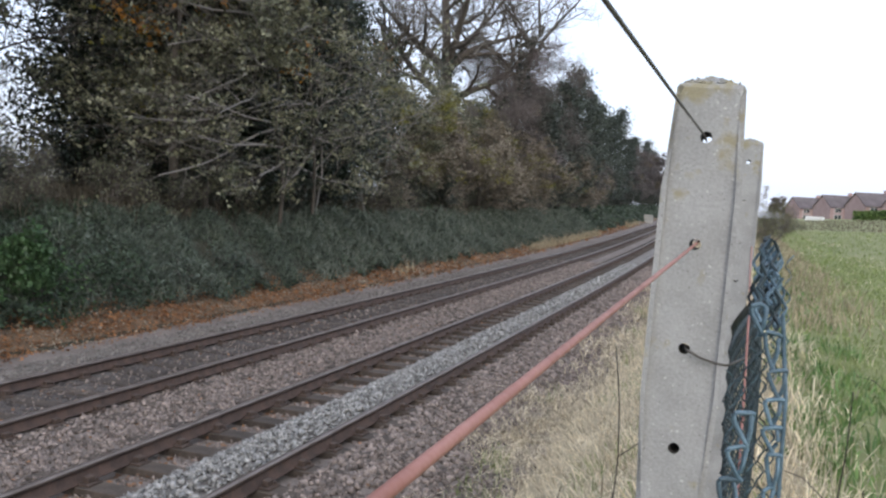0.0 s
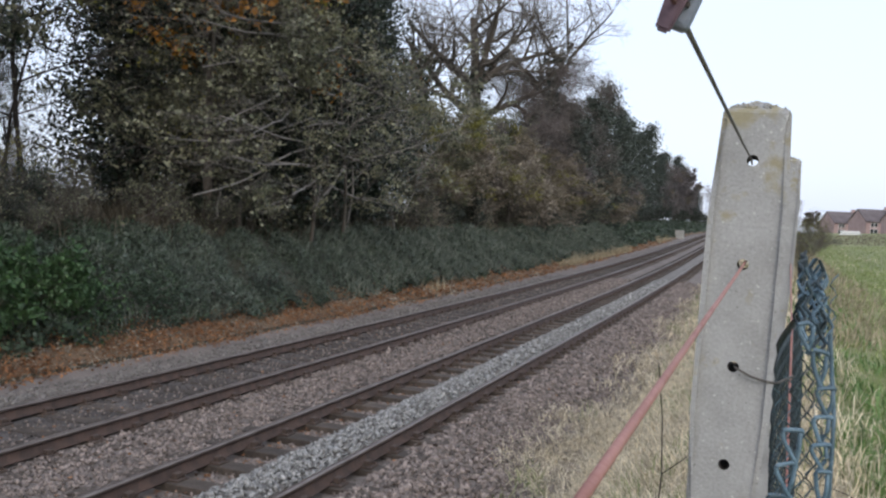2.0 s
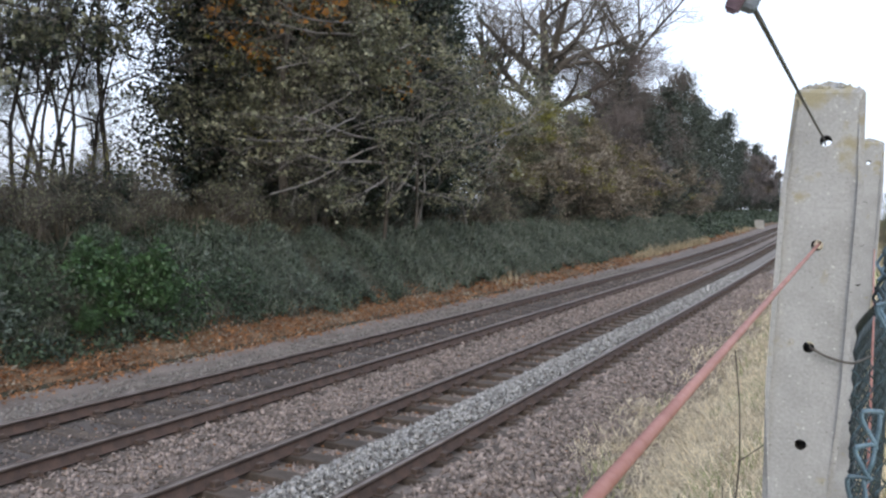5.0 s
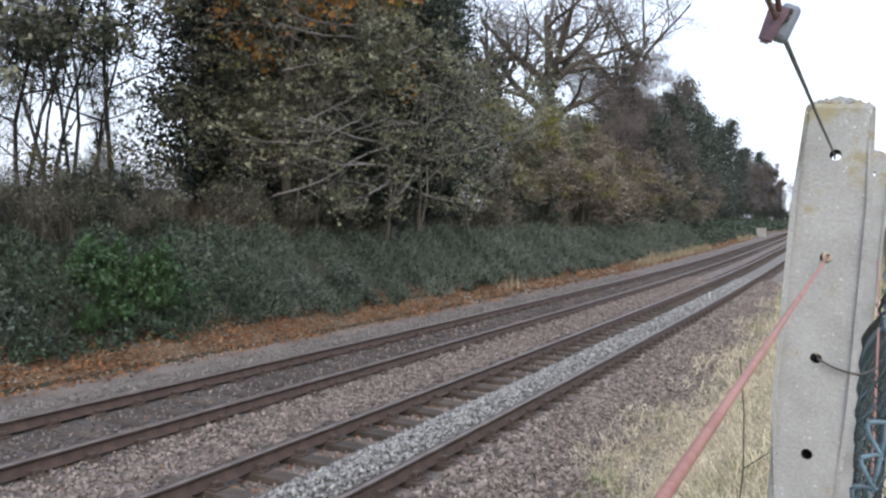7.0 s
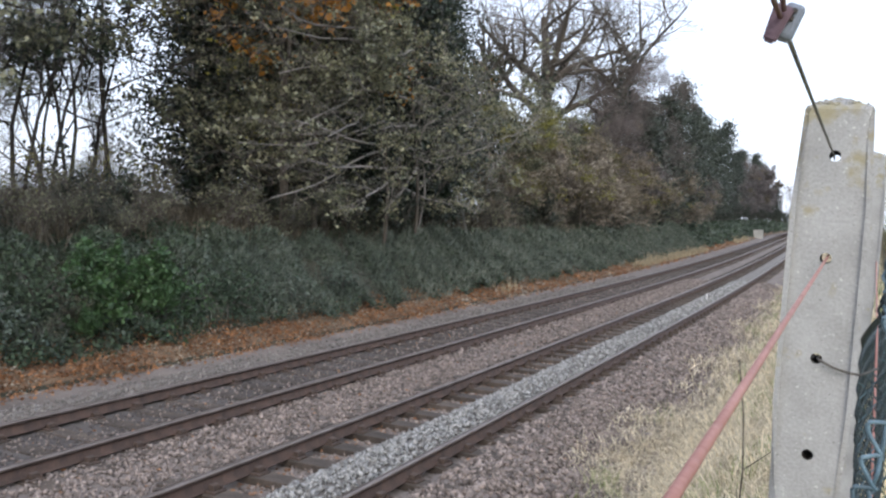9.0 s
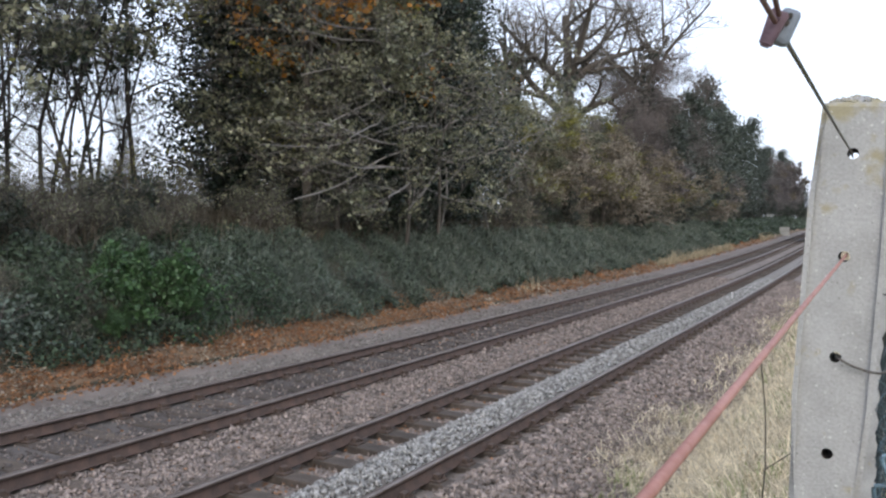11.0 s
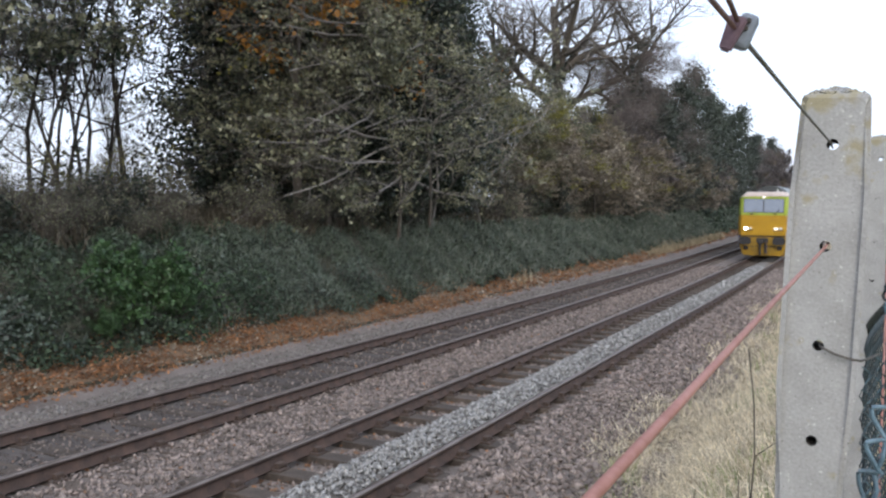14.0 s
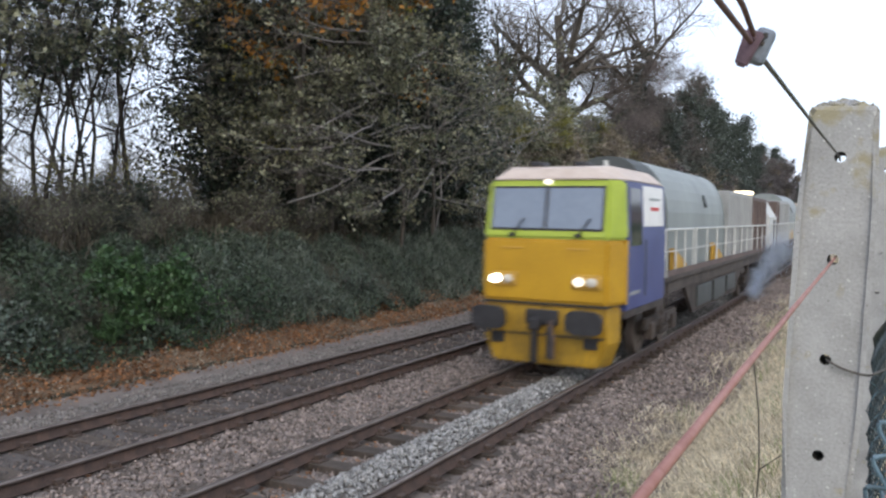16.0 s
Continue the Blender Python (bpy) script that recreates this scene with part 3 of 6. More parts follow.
def shrub(seed, height=3.0, stems=7, twig=M_TWIG_RED, leaves=900, colour=M_OLIVE, size=0.07, lean=0.5):
    rng = np.random.default_rng(seed)
    t = empty("shrub")
    L = []
    for s in range(stems):
        a = rng.uniform(0, 2 * np.pi)
        L += branches(rng, (0.25 * math.cos(a), 0.25 * math.sin(a), -0.15), (lean * math.cos(a), lean * math.sin(a), 1), height * rng.uniform(0.6, 1.0), 0.022, 3, 0.5, 4, 0.2, 0.12, shrink=0.55, first=0.15)
    thick = [(p, r) for l, p, r in L if l == 3]
    twigs = [(p[::2], r[::2] + 0.002) for l, p, r in L if l < 3]
    cloud("woody_base", *tubes(thick, 5), M_BARK, t)["kind"] = "stuff"
    cloud("twig_spray", *tubes(twigs, 3), twig, t)["kind"] = "stuff"
    haze(rng, t, L, 1500, 0.16, 0.3, twig, "fine_twig_spray")
    if leaves:
        cloud("foliage", *leaf_quads(rng, tips(rng, L, leaves, 0.12), size), colour, t)
    return t


def ground_at(x, y):
    return float(land(x, y))


def plant(kinds, places, label, category, group):
    """Copies of a few grown trees, each turned and scaled: (kind, x, y, scale)."""
    used = set()
    for i, (k, x, y, s) in enumerate(places):
        ob = kinds[k]
        turn = (i * 137.5 + 40 * k) % 360
        m = pose(x, y, ground_at(x, y) - 0.05, 0, 0, turn) @ Matrix.Diagonal((s, s, s * (1 + 0.08 * math.sin(i * 2.1)), 1))
        if k in used:
            copy_thing(ob, m)
        else:
            tagged(ob, label[k] if isinstance(label, tuple) else label, category, group)
            ob.matrix_world = m
            used.add(k)


# dark evergreens; the far conifers carry distance haze in their needle colour
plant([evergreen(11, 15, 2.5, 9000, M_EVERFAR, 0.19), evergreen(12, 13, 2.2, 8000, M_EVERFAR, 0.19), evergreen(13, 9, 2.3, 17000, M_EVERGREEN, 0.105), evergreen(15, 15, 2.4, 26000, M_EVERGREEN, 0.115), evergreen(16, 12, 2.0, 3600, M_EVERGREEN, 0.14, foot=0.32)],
      [(3, -18.5, 27.0, 1.0), (3, -17.2, 29.0, 0.95), (3, -17.0, 31.6, 0.95), (2, -17.0, 22.0, 1.0), (3, -21.5, 24, 1.0), (2, -21, 22.0, 1.1), (3, -17.0, 23.2, 0.85), (3, -17.6, 30.6, 1.0), (3, -15.3, 28.6, 0.75), (3, -16.2, 30.0, 0.8), (2, -15.4, 26.8, 1.0), (3, -18.2, 24.5, 0.95), (2, -15.3, 22.6, 0.8), (2, -16.8, 25, 1.0),
       (1, -16.0, 77, 1.0), (0, -16.2, 84, 0.95), (1, -16.2, 93, 1.0), (0, -16.8, 102, 0.95), (1, -17, 113, 1.0), (0, -17.5, 126, 0.95), (1, -18, 142, 1.0), (0, -19.5, 162, 0.9), (0, -20.2, 190, 0.95), (1, -16, 71, 0.85), (0, -22, 222, 1.0), (1, -23, 212, 1.0), (1, -17.5, 178, 0.8), (1, -15.9, 67.5, 0.85), (4, -17.4, 9.9, 1.0)],
      ("tall conifer among the bare trees, distance haze greyed into its colour", "conifer with a ragged outline, paled in colour for distance haze", "dark evergreen with small dense leaves", "tall dark evergreen tree with dense drooping foliage", "thin dark evergreen with open drooping sprays"), "tree", "evergreens along the bank")

# leafy trees with autumn leaves, and saplings behind the bank
plant([leafy_tree(21, 11, 10500, patches=((M_ORANGE, 420), (M_YELLOW, 420))), leafy_tree(22, 9.5, 9500, patches=((M_YELLOW, 250),)), leafy_tree(23, 12.5, 7500, M_OLIVE, patches=((M_ORANGE, 350),)), leafy_tree(24, 8, 13000, M_OLIVE, patches=((M_YELLOW, 3600), (M_BROWNLEAF, 3000))), leafy_tree(25, 13.0, 4200, M_OLIVE, patches=((M_YELLOW, 250),), bark=M_BARK_DARK, first=0.3), leafy_tree(26, 9.2, 2000, M_ORANGE, patches=((M_BROWNLEAF, 1200), (M_OLIVE, 3600)), first=0.45), leafy_tree(27, 12.5, 15000, M_MAUVE, patches=((M_BROWNLEAF, 2500),), size=0.17, first=0.15), leafy_tree(28, 6.5, 9000, M_DRYTAN, patches=((M_BROWNLEAF, 2500), (M_YELLOW, 700)), size=0.1, first=0.08)],
      [(0, -15.0, 21.2, 0.95), (1, -15.4, 20.6, 0.9), (2, -15.3, 21.8, 0.95), (3, -17.0, 41.0, 0.9), (3, -18.0, 47.0, 1.0), (1, -19.5, 43.0, 0.9), (3, -16.0, 53.0, 0.8), (2, -19.0, 37.5, 0.8), (0, -18.6, 25.4, 1.05), (4, -18.6, 9.4, 1.0), (4, -20.3, 9.0, 1.0), (4, -24.0, 11.0, 0.9), (4, -21.6, 15.6, 0.75), (4, -24.5, 19.4, 0.8), (4, -19.5, 17.2, 0.9), (0, -17.0, 6.2, 1.0), (5, -14.7, 20.4, 1.3), (5, -15.0, 19.4, 1.2), (5, -15.2, 20.9, 1.0), (3, -15.6, 38.5, 0.75), (3, -16.2, 44.5, 0.85), (3, -15.8, 49.5, 0.8), (3, -17.5, 55, 1.0), (6, -17.0, 62.5, 0.92), (6, -15.6, 88, 0.55), (6, -16.6, 152, 0.9), (6, -17.6, 168, 0.95), (6, -18.6, 186, 0.95), (6, -16.2, 136, 0.6), (7, -14.9, 40.2, 0.9), (7, -14.7, 43.6, 0.95), (7, -14.8, 47.4, 1.0), (7, -14.8, 51.5, 1.0), (7, -14.9, 56.0, 1.05), (7, -15.0, 61.0, 1.0), (7, -15.1, 66.5, 1.05), (7, -15.2, 79.5, 1.0), (7, -15.4, 94, 1.0), (7, -15.0, 36.5, 0.75)],
      ("tree with grey branches and thin olive and orange autumn leaves", "tree with pale branches and olive-yellow autumn leaves", "tall slender tree with sparse olive leaves", "small tree with thin yellow-green autumn leaves", "tall dark-trunked tree with leaves high up only", "small tree with bright orange autumn leaves", "broad tree dense with mauve-brown twigs and dry leaves", "tall bushy thicket tree with dry brown leaves"), "tree", "leafy trees on the bank")

# bare trees and tall twiggy thicket
plant([bare_tree(31, 11, 5, 4), bare_tree(32, 9, 5, 4, M_TWIG, fine=5000), bare_tree(33, 12, 4, 4, M_TWIG, 0.45, M_BARK_DARK, 0.055, 700, 420, 1500), bare_tree(34, 13, 6, 4, M_TWIG_RED, 0.7, fine=15000), arching_tree(36)],
      [(2, -18.6, 14.2, 1.0), (2, -20.0, 16.0, 1.05), (2, -22.0, 16.6, 1.0), (1, -21.0, 16.0, 0.7), (1, -22.5, 18.8, 0.8), (2, -17.4, 12.6, 0.95), (2, -19.4, 12.2, 1.1), (2, -21.5, 14.4, 1.0), (2, -18.2, 11.4, 1.0), (2, -20.6, 13.2, 1.05), (2, -20.8, 17.4, 0.95), (2, -23.0, 15.2, 1.1), (4, -14.0, 25.6, 1.1), (4, -14.4, 31.0, 0.9), (4, -14.2, 23.4, 0.8), (3, -16.5, 57.0, 1.0), (3, -17.5, 62.0, 1.05), (0, -15.2, 52.0, 0.75), (0, -15.4, 47.0, 0.6), (0, -15.0, 42.0, 0.55), (0, -16.2, 38.0, 0.75), (0, -17.0, 45.5, 0.8), (0, -17.5, 50, 0.85), (0, -16.6, 55.5, 0.8), (0, -15.6, 60, 0.7), (0, -15.6, 74.0, 0.75), (3, -18.5, 72, 1.05), (3, -17.6, 80, 1.2), (0, -15.5, 86, 0.8), (0, -16, 98, 0.85), (3, -17.5, 150, 0.85), (3, -19, 172, 0.85), (1, -22, 78, 1.6), (1, -23, 88, 1.6), (1, -24, 100, 1.5), (1, -22, 118, 1.5), (1, -24, 150, 1.4), (0, -18, 182, 0.9), (0, -19.5, 200, 0.9)],
      ("bare tree with a dense haze of purple-brown twigs", "bare tree with pale grey twigs", "slim dark-trunked tree with ivy and few olive leaves", "broad bare tree thick with purple-brown twigs", "small leaning tree with pale arching bare branches"), "tree", "bare trees on the bank")

# what closes the view at the end of the line and beyond the field
plant([bare_tree(35, 11, 5, 4, M_TWIG_RED, 0.6, fine=5000), evergreen(14, 11, 3.2, 7000, M_EVERGREEN, 0.3, "far_tree"), leafy_tree(29, 12, 9000, M_MAUVE, patches=((M_BROWNLEAF, 1500),), size=0.36, first=0.12)],
      [(1, -20.5, 238, 0.8), (0, -17.5, 246, 0.9), (1, -16, 258, 0.75), (0, -14, 270, 0.85), (0, -11, 280, 0.8), (0, -19, 228, 0.8), (1, -14, 300, 1.1), (0, -22, 285, 1.2), (1, -5, 320, 1.0), (0, 2, 310, 1.0), (0, 9, 315, 1.1), (2, 9.5, 236, 0.55), (2, 12.0, 240, 0.62), (2, 14.8, 242, 0.66), (2, 17.8, 244, 0.7), (2, 21, 208, 0.75), (2, 25, 206, 0.85), (2, 29, 205, 0.85), (2, 33, 203, 0.8), (2, 38, 202, 0.95), (1, 42, 200, 0.85), (2, 47, 198, 1.0)],
      ("bare brown tree in the far distance", "dark tree at the far end of the line", "brown-leaved tree behind the houses across the field"), "tree", "far trees")

# thicket along the top of the bank
shrub_places = []
_r = random.Random(5)
for i in range(52):
    y = 5.0 + i * 1.3 + 0.02 * i * i
    shrub_places.append((_r.choice((0, 1, 1, 2, 2)), -14.0 - _r.random() * 2.6 + float(bend(y)), y + _r.uniform(-0.6, 0.6), _r.uniform(0.75, 1.2) * (0.7 if y < 16.5 else 1.0)))
for i in range(24):
    y = 5.0 + i * 0.9
    shrub_places.append((_r.choice((0, 1, 3)), -18.0 - _r.random() * 4 + float(bend(y)), y, _r.uniform(0.62, 0.8)))
shrub_places += [(0, -11.8, 8.9, 0.26), (0, -12.1, 9.8, 0.3), (0, -12.6, 8.2, 0.35), (3, -12.2, 7.4, 0.3), (0, -14.0, 10.2, 0.75), (1, -14.6, 11.2, 0.7), (0, -15.2, 12.2, 0.75), (2, -16.2, 12.9, 0.7), (3, -15.5, 10.8, 0.65), (0, -17.0, 13.7, 0.75), (1, -13.9, 12.2, 0.6), (0, -14.3, 13.6, 0.75), (2, -14.1, 9.0, 0.7), (4, -11.95, 10.7, 0.55), (4, -12.1, 11.7, 0.62), (4, -11.85, 9.8, 0.42), (4, -12.6, 12.7, 0.55), (4, -12.7, 11.0, 0.6), (3, -15.8, 14.3, 0.75), (0, -13.8, 15.0, 0.7)]
shrub_places += [(2, -16.0 - 0.02 * q, 120.0 + 14 * q, 1.6) for q in range(8)]
for i in range(6):
    shrub_places.append((_r.choice((0, 1, 3)), 1.0 + 0.02 * i * 4 + _r.uniform(0, 0.3), 34.0 + i * 5, _r.uniform(0.3, 0.42)))
shrub_places += [(1, 2.0, 54, 1.15), (3, 2.3, 59, 1.1), (0, 2.7, 64, 1.0), (1, 3.3, 69, 0.85), (1, 4.0, 75, 0.7), (0, 4.8, 81, 0.6), (1, 6.0, 88, 0.5), (3, 1.7, 48, 0.8)]
# a gap through which the road behind shows
shrub_places = [p for p in shrub_places if p[2] > 32 or abs(p[1] * 0.729 + p[2] * 0.684) > 0.75]
plant([shrub(41, 3.2, twig=M_TWIG_DARK), shrub(42, 2.6, 9, M_TWIG_DARK, 1400, M_OLIVE), shrub(43, 2.4, 8, M_TWIG_DARK, 2600, M_EVERGREEN, 0.09), shrub(44, 3.6, 10, M_TWIG_DARK, 500, M_YELLOW, 0.07), shrub(45, 2.4, 9, M_BARK_DARK, 6500, M_FERN, 0.11, 0.9)], shrub_places,
      ("bare purple-brown shrub with few dry leaves", "twiggy shrub with thin olive leaves", "dark evergreen shrub on top of the bank", "pale-stemmed shrub with scattered yellow leaves", "rich green leafy bush on the face of the bank"), "shrub", "shrubs on top of the bank")


def big_oak():
    """An old oak: heavy spreading bare limbs, ivy on the trunks."""
    rng = np.random.default_rng(52)
    t = empty("oak_tree", pose(-19.2, 56.8, ground_at(-19.2, 56.8) - 0.1))
    L = []
    for base, head, ln, r in (((0, 0, 0), (-0.10, -0.05, 1), 15.0, 0.75), ((1.9, 0.8, 0), (0.03, 0.1, 1), 15.0, 0.6), ((-1.9, -1.4, 0), (-0.2, -0.2, 1), 13.0, 0.5)):
        L += branches(rng, base, head, ln, r, 4, 0.68, 6, 0.12, 0.1, shrink=0.6, first=0.62)
    for h, z, ln in (((-0.65, -0.3, 0.8), 11.0, 8.0), ((0.7, 0.3, 0.75), 12.0, 7.0), ((-0.6, -0.5, 0.8), 12.0, 7.0), ((0.55, 0.5, 0.75), 11.5, 7.5), ((0.1, -0.3, 1), 12.5, 7.0)):
        L += branches(rng, L[0][1][3 if z < 11.8 else 4], h, ln, 0.34, 3, 0.6, 6, 0.1, 0.14, shrink=0.6, first=0.2)
    cloud("trunk", *tubes([(p, r) for l, p, r in L if l == 4], 9), M_BARK, t)
    cloud("branchwork", *tubes([(p, r) for l, p, r in L if l in (2, 3)], 6), M_BARK, t)
    cloud("twig_spray", *tubes([(p[::2], r[::2] + 0.004) for l, p, r in L if l < 2], 3), M_TWIG, t)
    C = np.concatenate([p for l, p, r in L if l == 4])
    C = C[C[:, 2] < 12]
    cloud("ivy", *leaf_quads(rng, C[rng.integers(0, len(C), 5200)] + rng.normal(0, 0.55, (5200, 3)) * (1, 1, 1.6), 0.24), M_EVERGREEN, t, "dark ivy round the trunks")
    tagged(t, "old bare oak with spreading limbs and ivy-clad trunks", "tree")


big_oak()


def drooping_tree(seed, x, y, limbs, reach, away):
    """A leaning tree whose long pale limbs sweep out and down along the bank."""
    rng = np.random.default_rng(seed)
    t = empty("bare_tree", pose(x, y, ground_at(x, y) - 0.1))
    trunk = np.array([(0.12 * math.sin(k * 0.8), -0.05 * away * k, 0.95 * k) for k in range(9)])
    cloud("trunk", *tube(trunk, np.linspace(0.07, 0.02, 9), 8), M_BARK, t)
    L = []
    for i in range(limbs):
        f = 2.0 + 5.5 * (i + rng.uniform()) / limbs
        k = int(f)
        base = trunk[k] + (trunk[min(k + 1, 8)] - trunk[k]) * (f - k)
        L += branches(rng, base, (rng.uniform(0.0, 0.3), -away, rng.uniform(-0.42, 0.1)), reach * rng.uniform(0.7, 1.15), 0.042, 2, 0.3, 5, 0.03, 0.06, shrink=0.45, first=0.15)
    cloud("branchwork", *tubes([(p, r + 0.004) for l, p, r in L if l == 2], 5), M_PALEBARK, t)["kind"] = "stuff"
    cloud("twig_spray", *tubes([(p, r + 0.002) for l, p, r in L if l < 2], 3), M_TWIG, t)["kind"] = "stuff"
    cloud("foliage", *leaf_quads(rng, sprays(rng, L, 1500, 8, 0.14), 0.085), M_OLIVE, t, "few olive leaves left on the twigs")["kind"] = "stuff"
    tagged(t, "leaning bare tree with long pale branches sweeping down", "tree", "bare trees on the bank")


drooping_tree(63, -13.5, 22.6, 11, 6.4, 1)
drooping_tree(64, -13.6, 24.8, 6, 4.2, 1)
drooping_tree(65, -14.0, 24.0, 5, 3.8, -1)


def blades(rng, x, y, z, height, width, lean=0.5):
    n = len(x)
    a, b = rng.uniform(0, 2 * np.pi, n), rng.uniform(0, 2 * np.pi, n)
    h = height * rng.uniform(0.5, 1.3, n)
    tilt = np.stack([np.cos(a), np.sin(a)], -1) * (h * lean * rng.uniform(0.2, 1.3, n))[:, None]
    side = np.stack([np.cos(b), np.sin(b)], -1) * width / 2
    o = np.stack([x, y], -1)
    def at(xy, zz):
        return np.concatenate([xy, zz[:, None]], 1)
    V = np.stack([at(o - side, z), at(o + side, z), at(o + tilt * 0.35 + side * 0.8, z + h * 0.6), at(o + tilt * 0.35 - side * 0.8, z + h * 0.6), at(o + tilt, z + h * 0.92 - np.abs(tilt).sum(1) * 0.2)], 1)
    f = np.arange(n)[:, None] * 5
    T = np.concatenate([f + np.array([[0, 1, 2]]), f + np.array([[0, 2, 3]]), f + np.array([[3, 2, 4]])])
    return V.reshape(-1, 3), T


# ---- bank: ivy, bramble and fallen leaves ----
def bank_cover():
    rng = np.random.default_rng(61)
    def hummock(x, y):
        return 0.16 * np.sin(x * 2.1 + y * 0.9) * np.sin(y * 1.7 - x) + 0.12 * np.sin(y * 3.3 + x * 1.3) + 0.1 * np.sin(y * 0.55)
    def scatter(name, label, material, x0, x1, zones, size, up, flat=0.3, mask=None, category="ivy"):
        VS, FS, off = [], [], 0
        for y0, y1, d, k in zones:
            n = int((x1 - x0) * (y1 - y0) * d)
            x, y = rng.uniform(x0, x1, n), rng.uniform(y0, y1, n)
            if mask is not None:
                keep = mask(x, y, rng.uniform(size=n))
                x, y = x[keep], y[keep]
            z = land(x + bend(y), y) + (hummock(x, y) + 0.06 if up > 0.05 else 0.01) + rng.uniform(0, 1, len(x)) ** 2 * up
            V, F = leaf_quads(rng, np.stack([x + bend(y), y, z], -1), size * k, flat)
            VS.append(V)
            FS.append(F + off)
            off += len(V)
        tagged(cloud(name, np.concatenate(VS), np.concatenate(FS), material), label, category, kind="stuff")
    z3 = ((-6, 2, 120, 2.2), (2, 22, 900, 1.0), (22, 50, 330, 1.6), (50, 150, 60, 3.4), (150, 250, 14, 7.0))
    edge = lambda x, y: -11.5 + 0.28 * np.sin(y * 0.8) + 0.22 * np.sin(y * 2.3) + 0.12 * np.sin(y * 5.1)
    # bramble thins and dark ivy thickens at low y, painting a bush's shadow there
    scatter("bramble_cover", "grey-green bramble and ivy covering the bank", M_IVY_BLUE, -13.9, -11.3, z3, 0.062, 0.2, mask=lambda x, y, u: (x < edge(x, y)) & (u < 0.8 * np.clip((y - 9) / 8, 0.3, 1)))
    scatter("ivy_cover", "dark ivy covering the bank, massed at the near end as bush shadow", M_IVY, -14.6, -11.3, z3, 0.062, 0.25, mask=lambda x, y, u: (x < edge(x, y) + 0.1) & (u < np.clip(1.0 - (y - 10) / 12, 0.4, 1)))
    scatter("leaf_litter", "orange-brown fallen leaves along the foot of the bank", M_LITTER, -11.95, -10.2, ((2, 22, 900, 1.0), (22, 60, 200, 1.9), (60, 110, 40, 3.0)), 0.044, 0.05, 0.6, lambda x, y, u: u < np.clip(1.2 - np.abs(x + 11.32) / 0.66, 0.0, 1) * (0.72 + 0.5 * np.sin(y * 1.7 + 2 * np.sin(x * 3)) * np.sin(y * 0.63 + 1)), "fallen leaves")
    scatter("dry_litter", "tan and brown dead leaves matted below the bank", M_DRYTAN, -11.9, -10.4, ((2, 22, 520, 1.0), (22, 60, 120, 1.9)), 0.046, 0.05, 0.6, lambda x, y, u: u < np.clip(1.1 - np.abs(x + 11.3) / 0.6, 0, 1) * (0.6 + 0.5 * np.sin(y * 2.3 + x * 2) * np.sin(y * 0.9)), "fallen leaves")
    scatter("stray_leaves", "stray brown leaves lying between the rails", M_LITTER, -8.8, -2.5, ((3, 30, 8, 1.0),), 0.036, 0.03, 0.8, None, "fallen leaves")
    scatter("sleeper_leaves", "brown leaves caught between the sleepers", M_LITTER, -5.62, -5.25, ((3, 26, 110, 0.9),), 0.042, 0.03, 0.8, None, "fallen leaves")
    # long grass and bramble shoots hanging down the bank
    VS, FS, off = [], [], 0
    for y0, y1, dens, k in ((-2, 15, 120, 1.0), (15, 22, 380, 1.0), (22, 75, 300, 1.7)):
        n = int(2.6 * (y1 - y0) * dens)
        x, y = rng.uniform(-14.0, -11.4, n), rng.uniform(y0, y1, n)
        V, F = blades(rng, x + bend(y), y, land(x + bend(y), y) + hummock(x, y) + 0.1, 0.34 * k ** 0.4, 0.012 * k, 1.2)
        VS.append(V)
        FS.append(F + off)
        off += len(V)
    tagged(cloud("bank_grass_cover", np.concatenate(VS), np.concatenate(FS), M_BANKGRASS), "long dull green grass hanging down the bank", "grass", kind="stuff")
    # brighter leafy clump at the foot of the bank
    for k, (cx, cy, r, m, n, s) in enumerate(((-12.0, 11.6, 1.0, M_FERN, 1700, 0.075), (-12.4, 9.3, 0.8, M_IVY, 1600, 0.1), (-12.0, 13.6, 0.7, M_IVY, 1500, 0.1), (-11.9, 15.8, 0.6, M_IVY_BLUE, 1100, 0.1), (-12.1, 18.2, 0.7, M_IVY_BLUE, 1200, 0.11), (-12.0, 7.8, 0.7, M_IVY_BLUE, 1200, 0.1))):
        d = rng.normal(size=(n, 3))
        d *= (rng.uniform(0.1, 1.25, n) ** 0.8 / np.linalg.norm(d, axis=1))[:, None]
        s = s * 0.55
        C = np.array([cx, cy, ground_at(cx, cy) + 0.25]) + d * (r, r * 1.2, r * 0.8)
        b = empty("bramble_bush")
        cloud("foliage", *leaf_quads(rng, C, s, 0.3), m, b)
        stems = [(np.array([(cx, cy, ground_at(cx, cy) - 0.1), C[j] * 0.5 + np.array([cx, cy, ground_at(cx, cy) + 0.3]) * 0.5, C[j]]), np.array([0.012, 0.009, 0.004])) for j in range(0, n, n // 30)]
        cloud("woody_base", *tubes(stems, 4), M_TWIG_RED, b)
        tagged(b, "bright green leafy bush at the foot of the bank" if k == 0 else "dark bramble bush on the ivy bank", "bush", "bushes on the bank")


bank_cover()


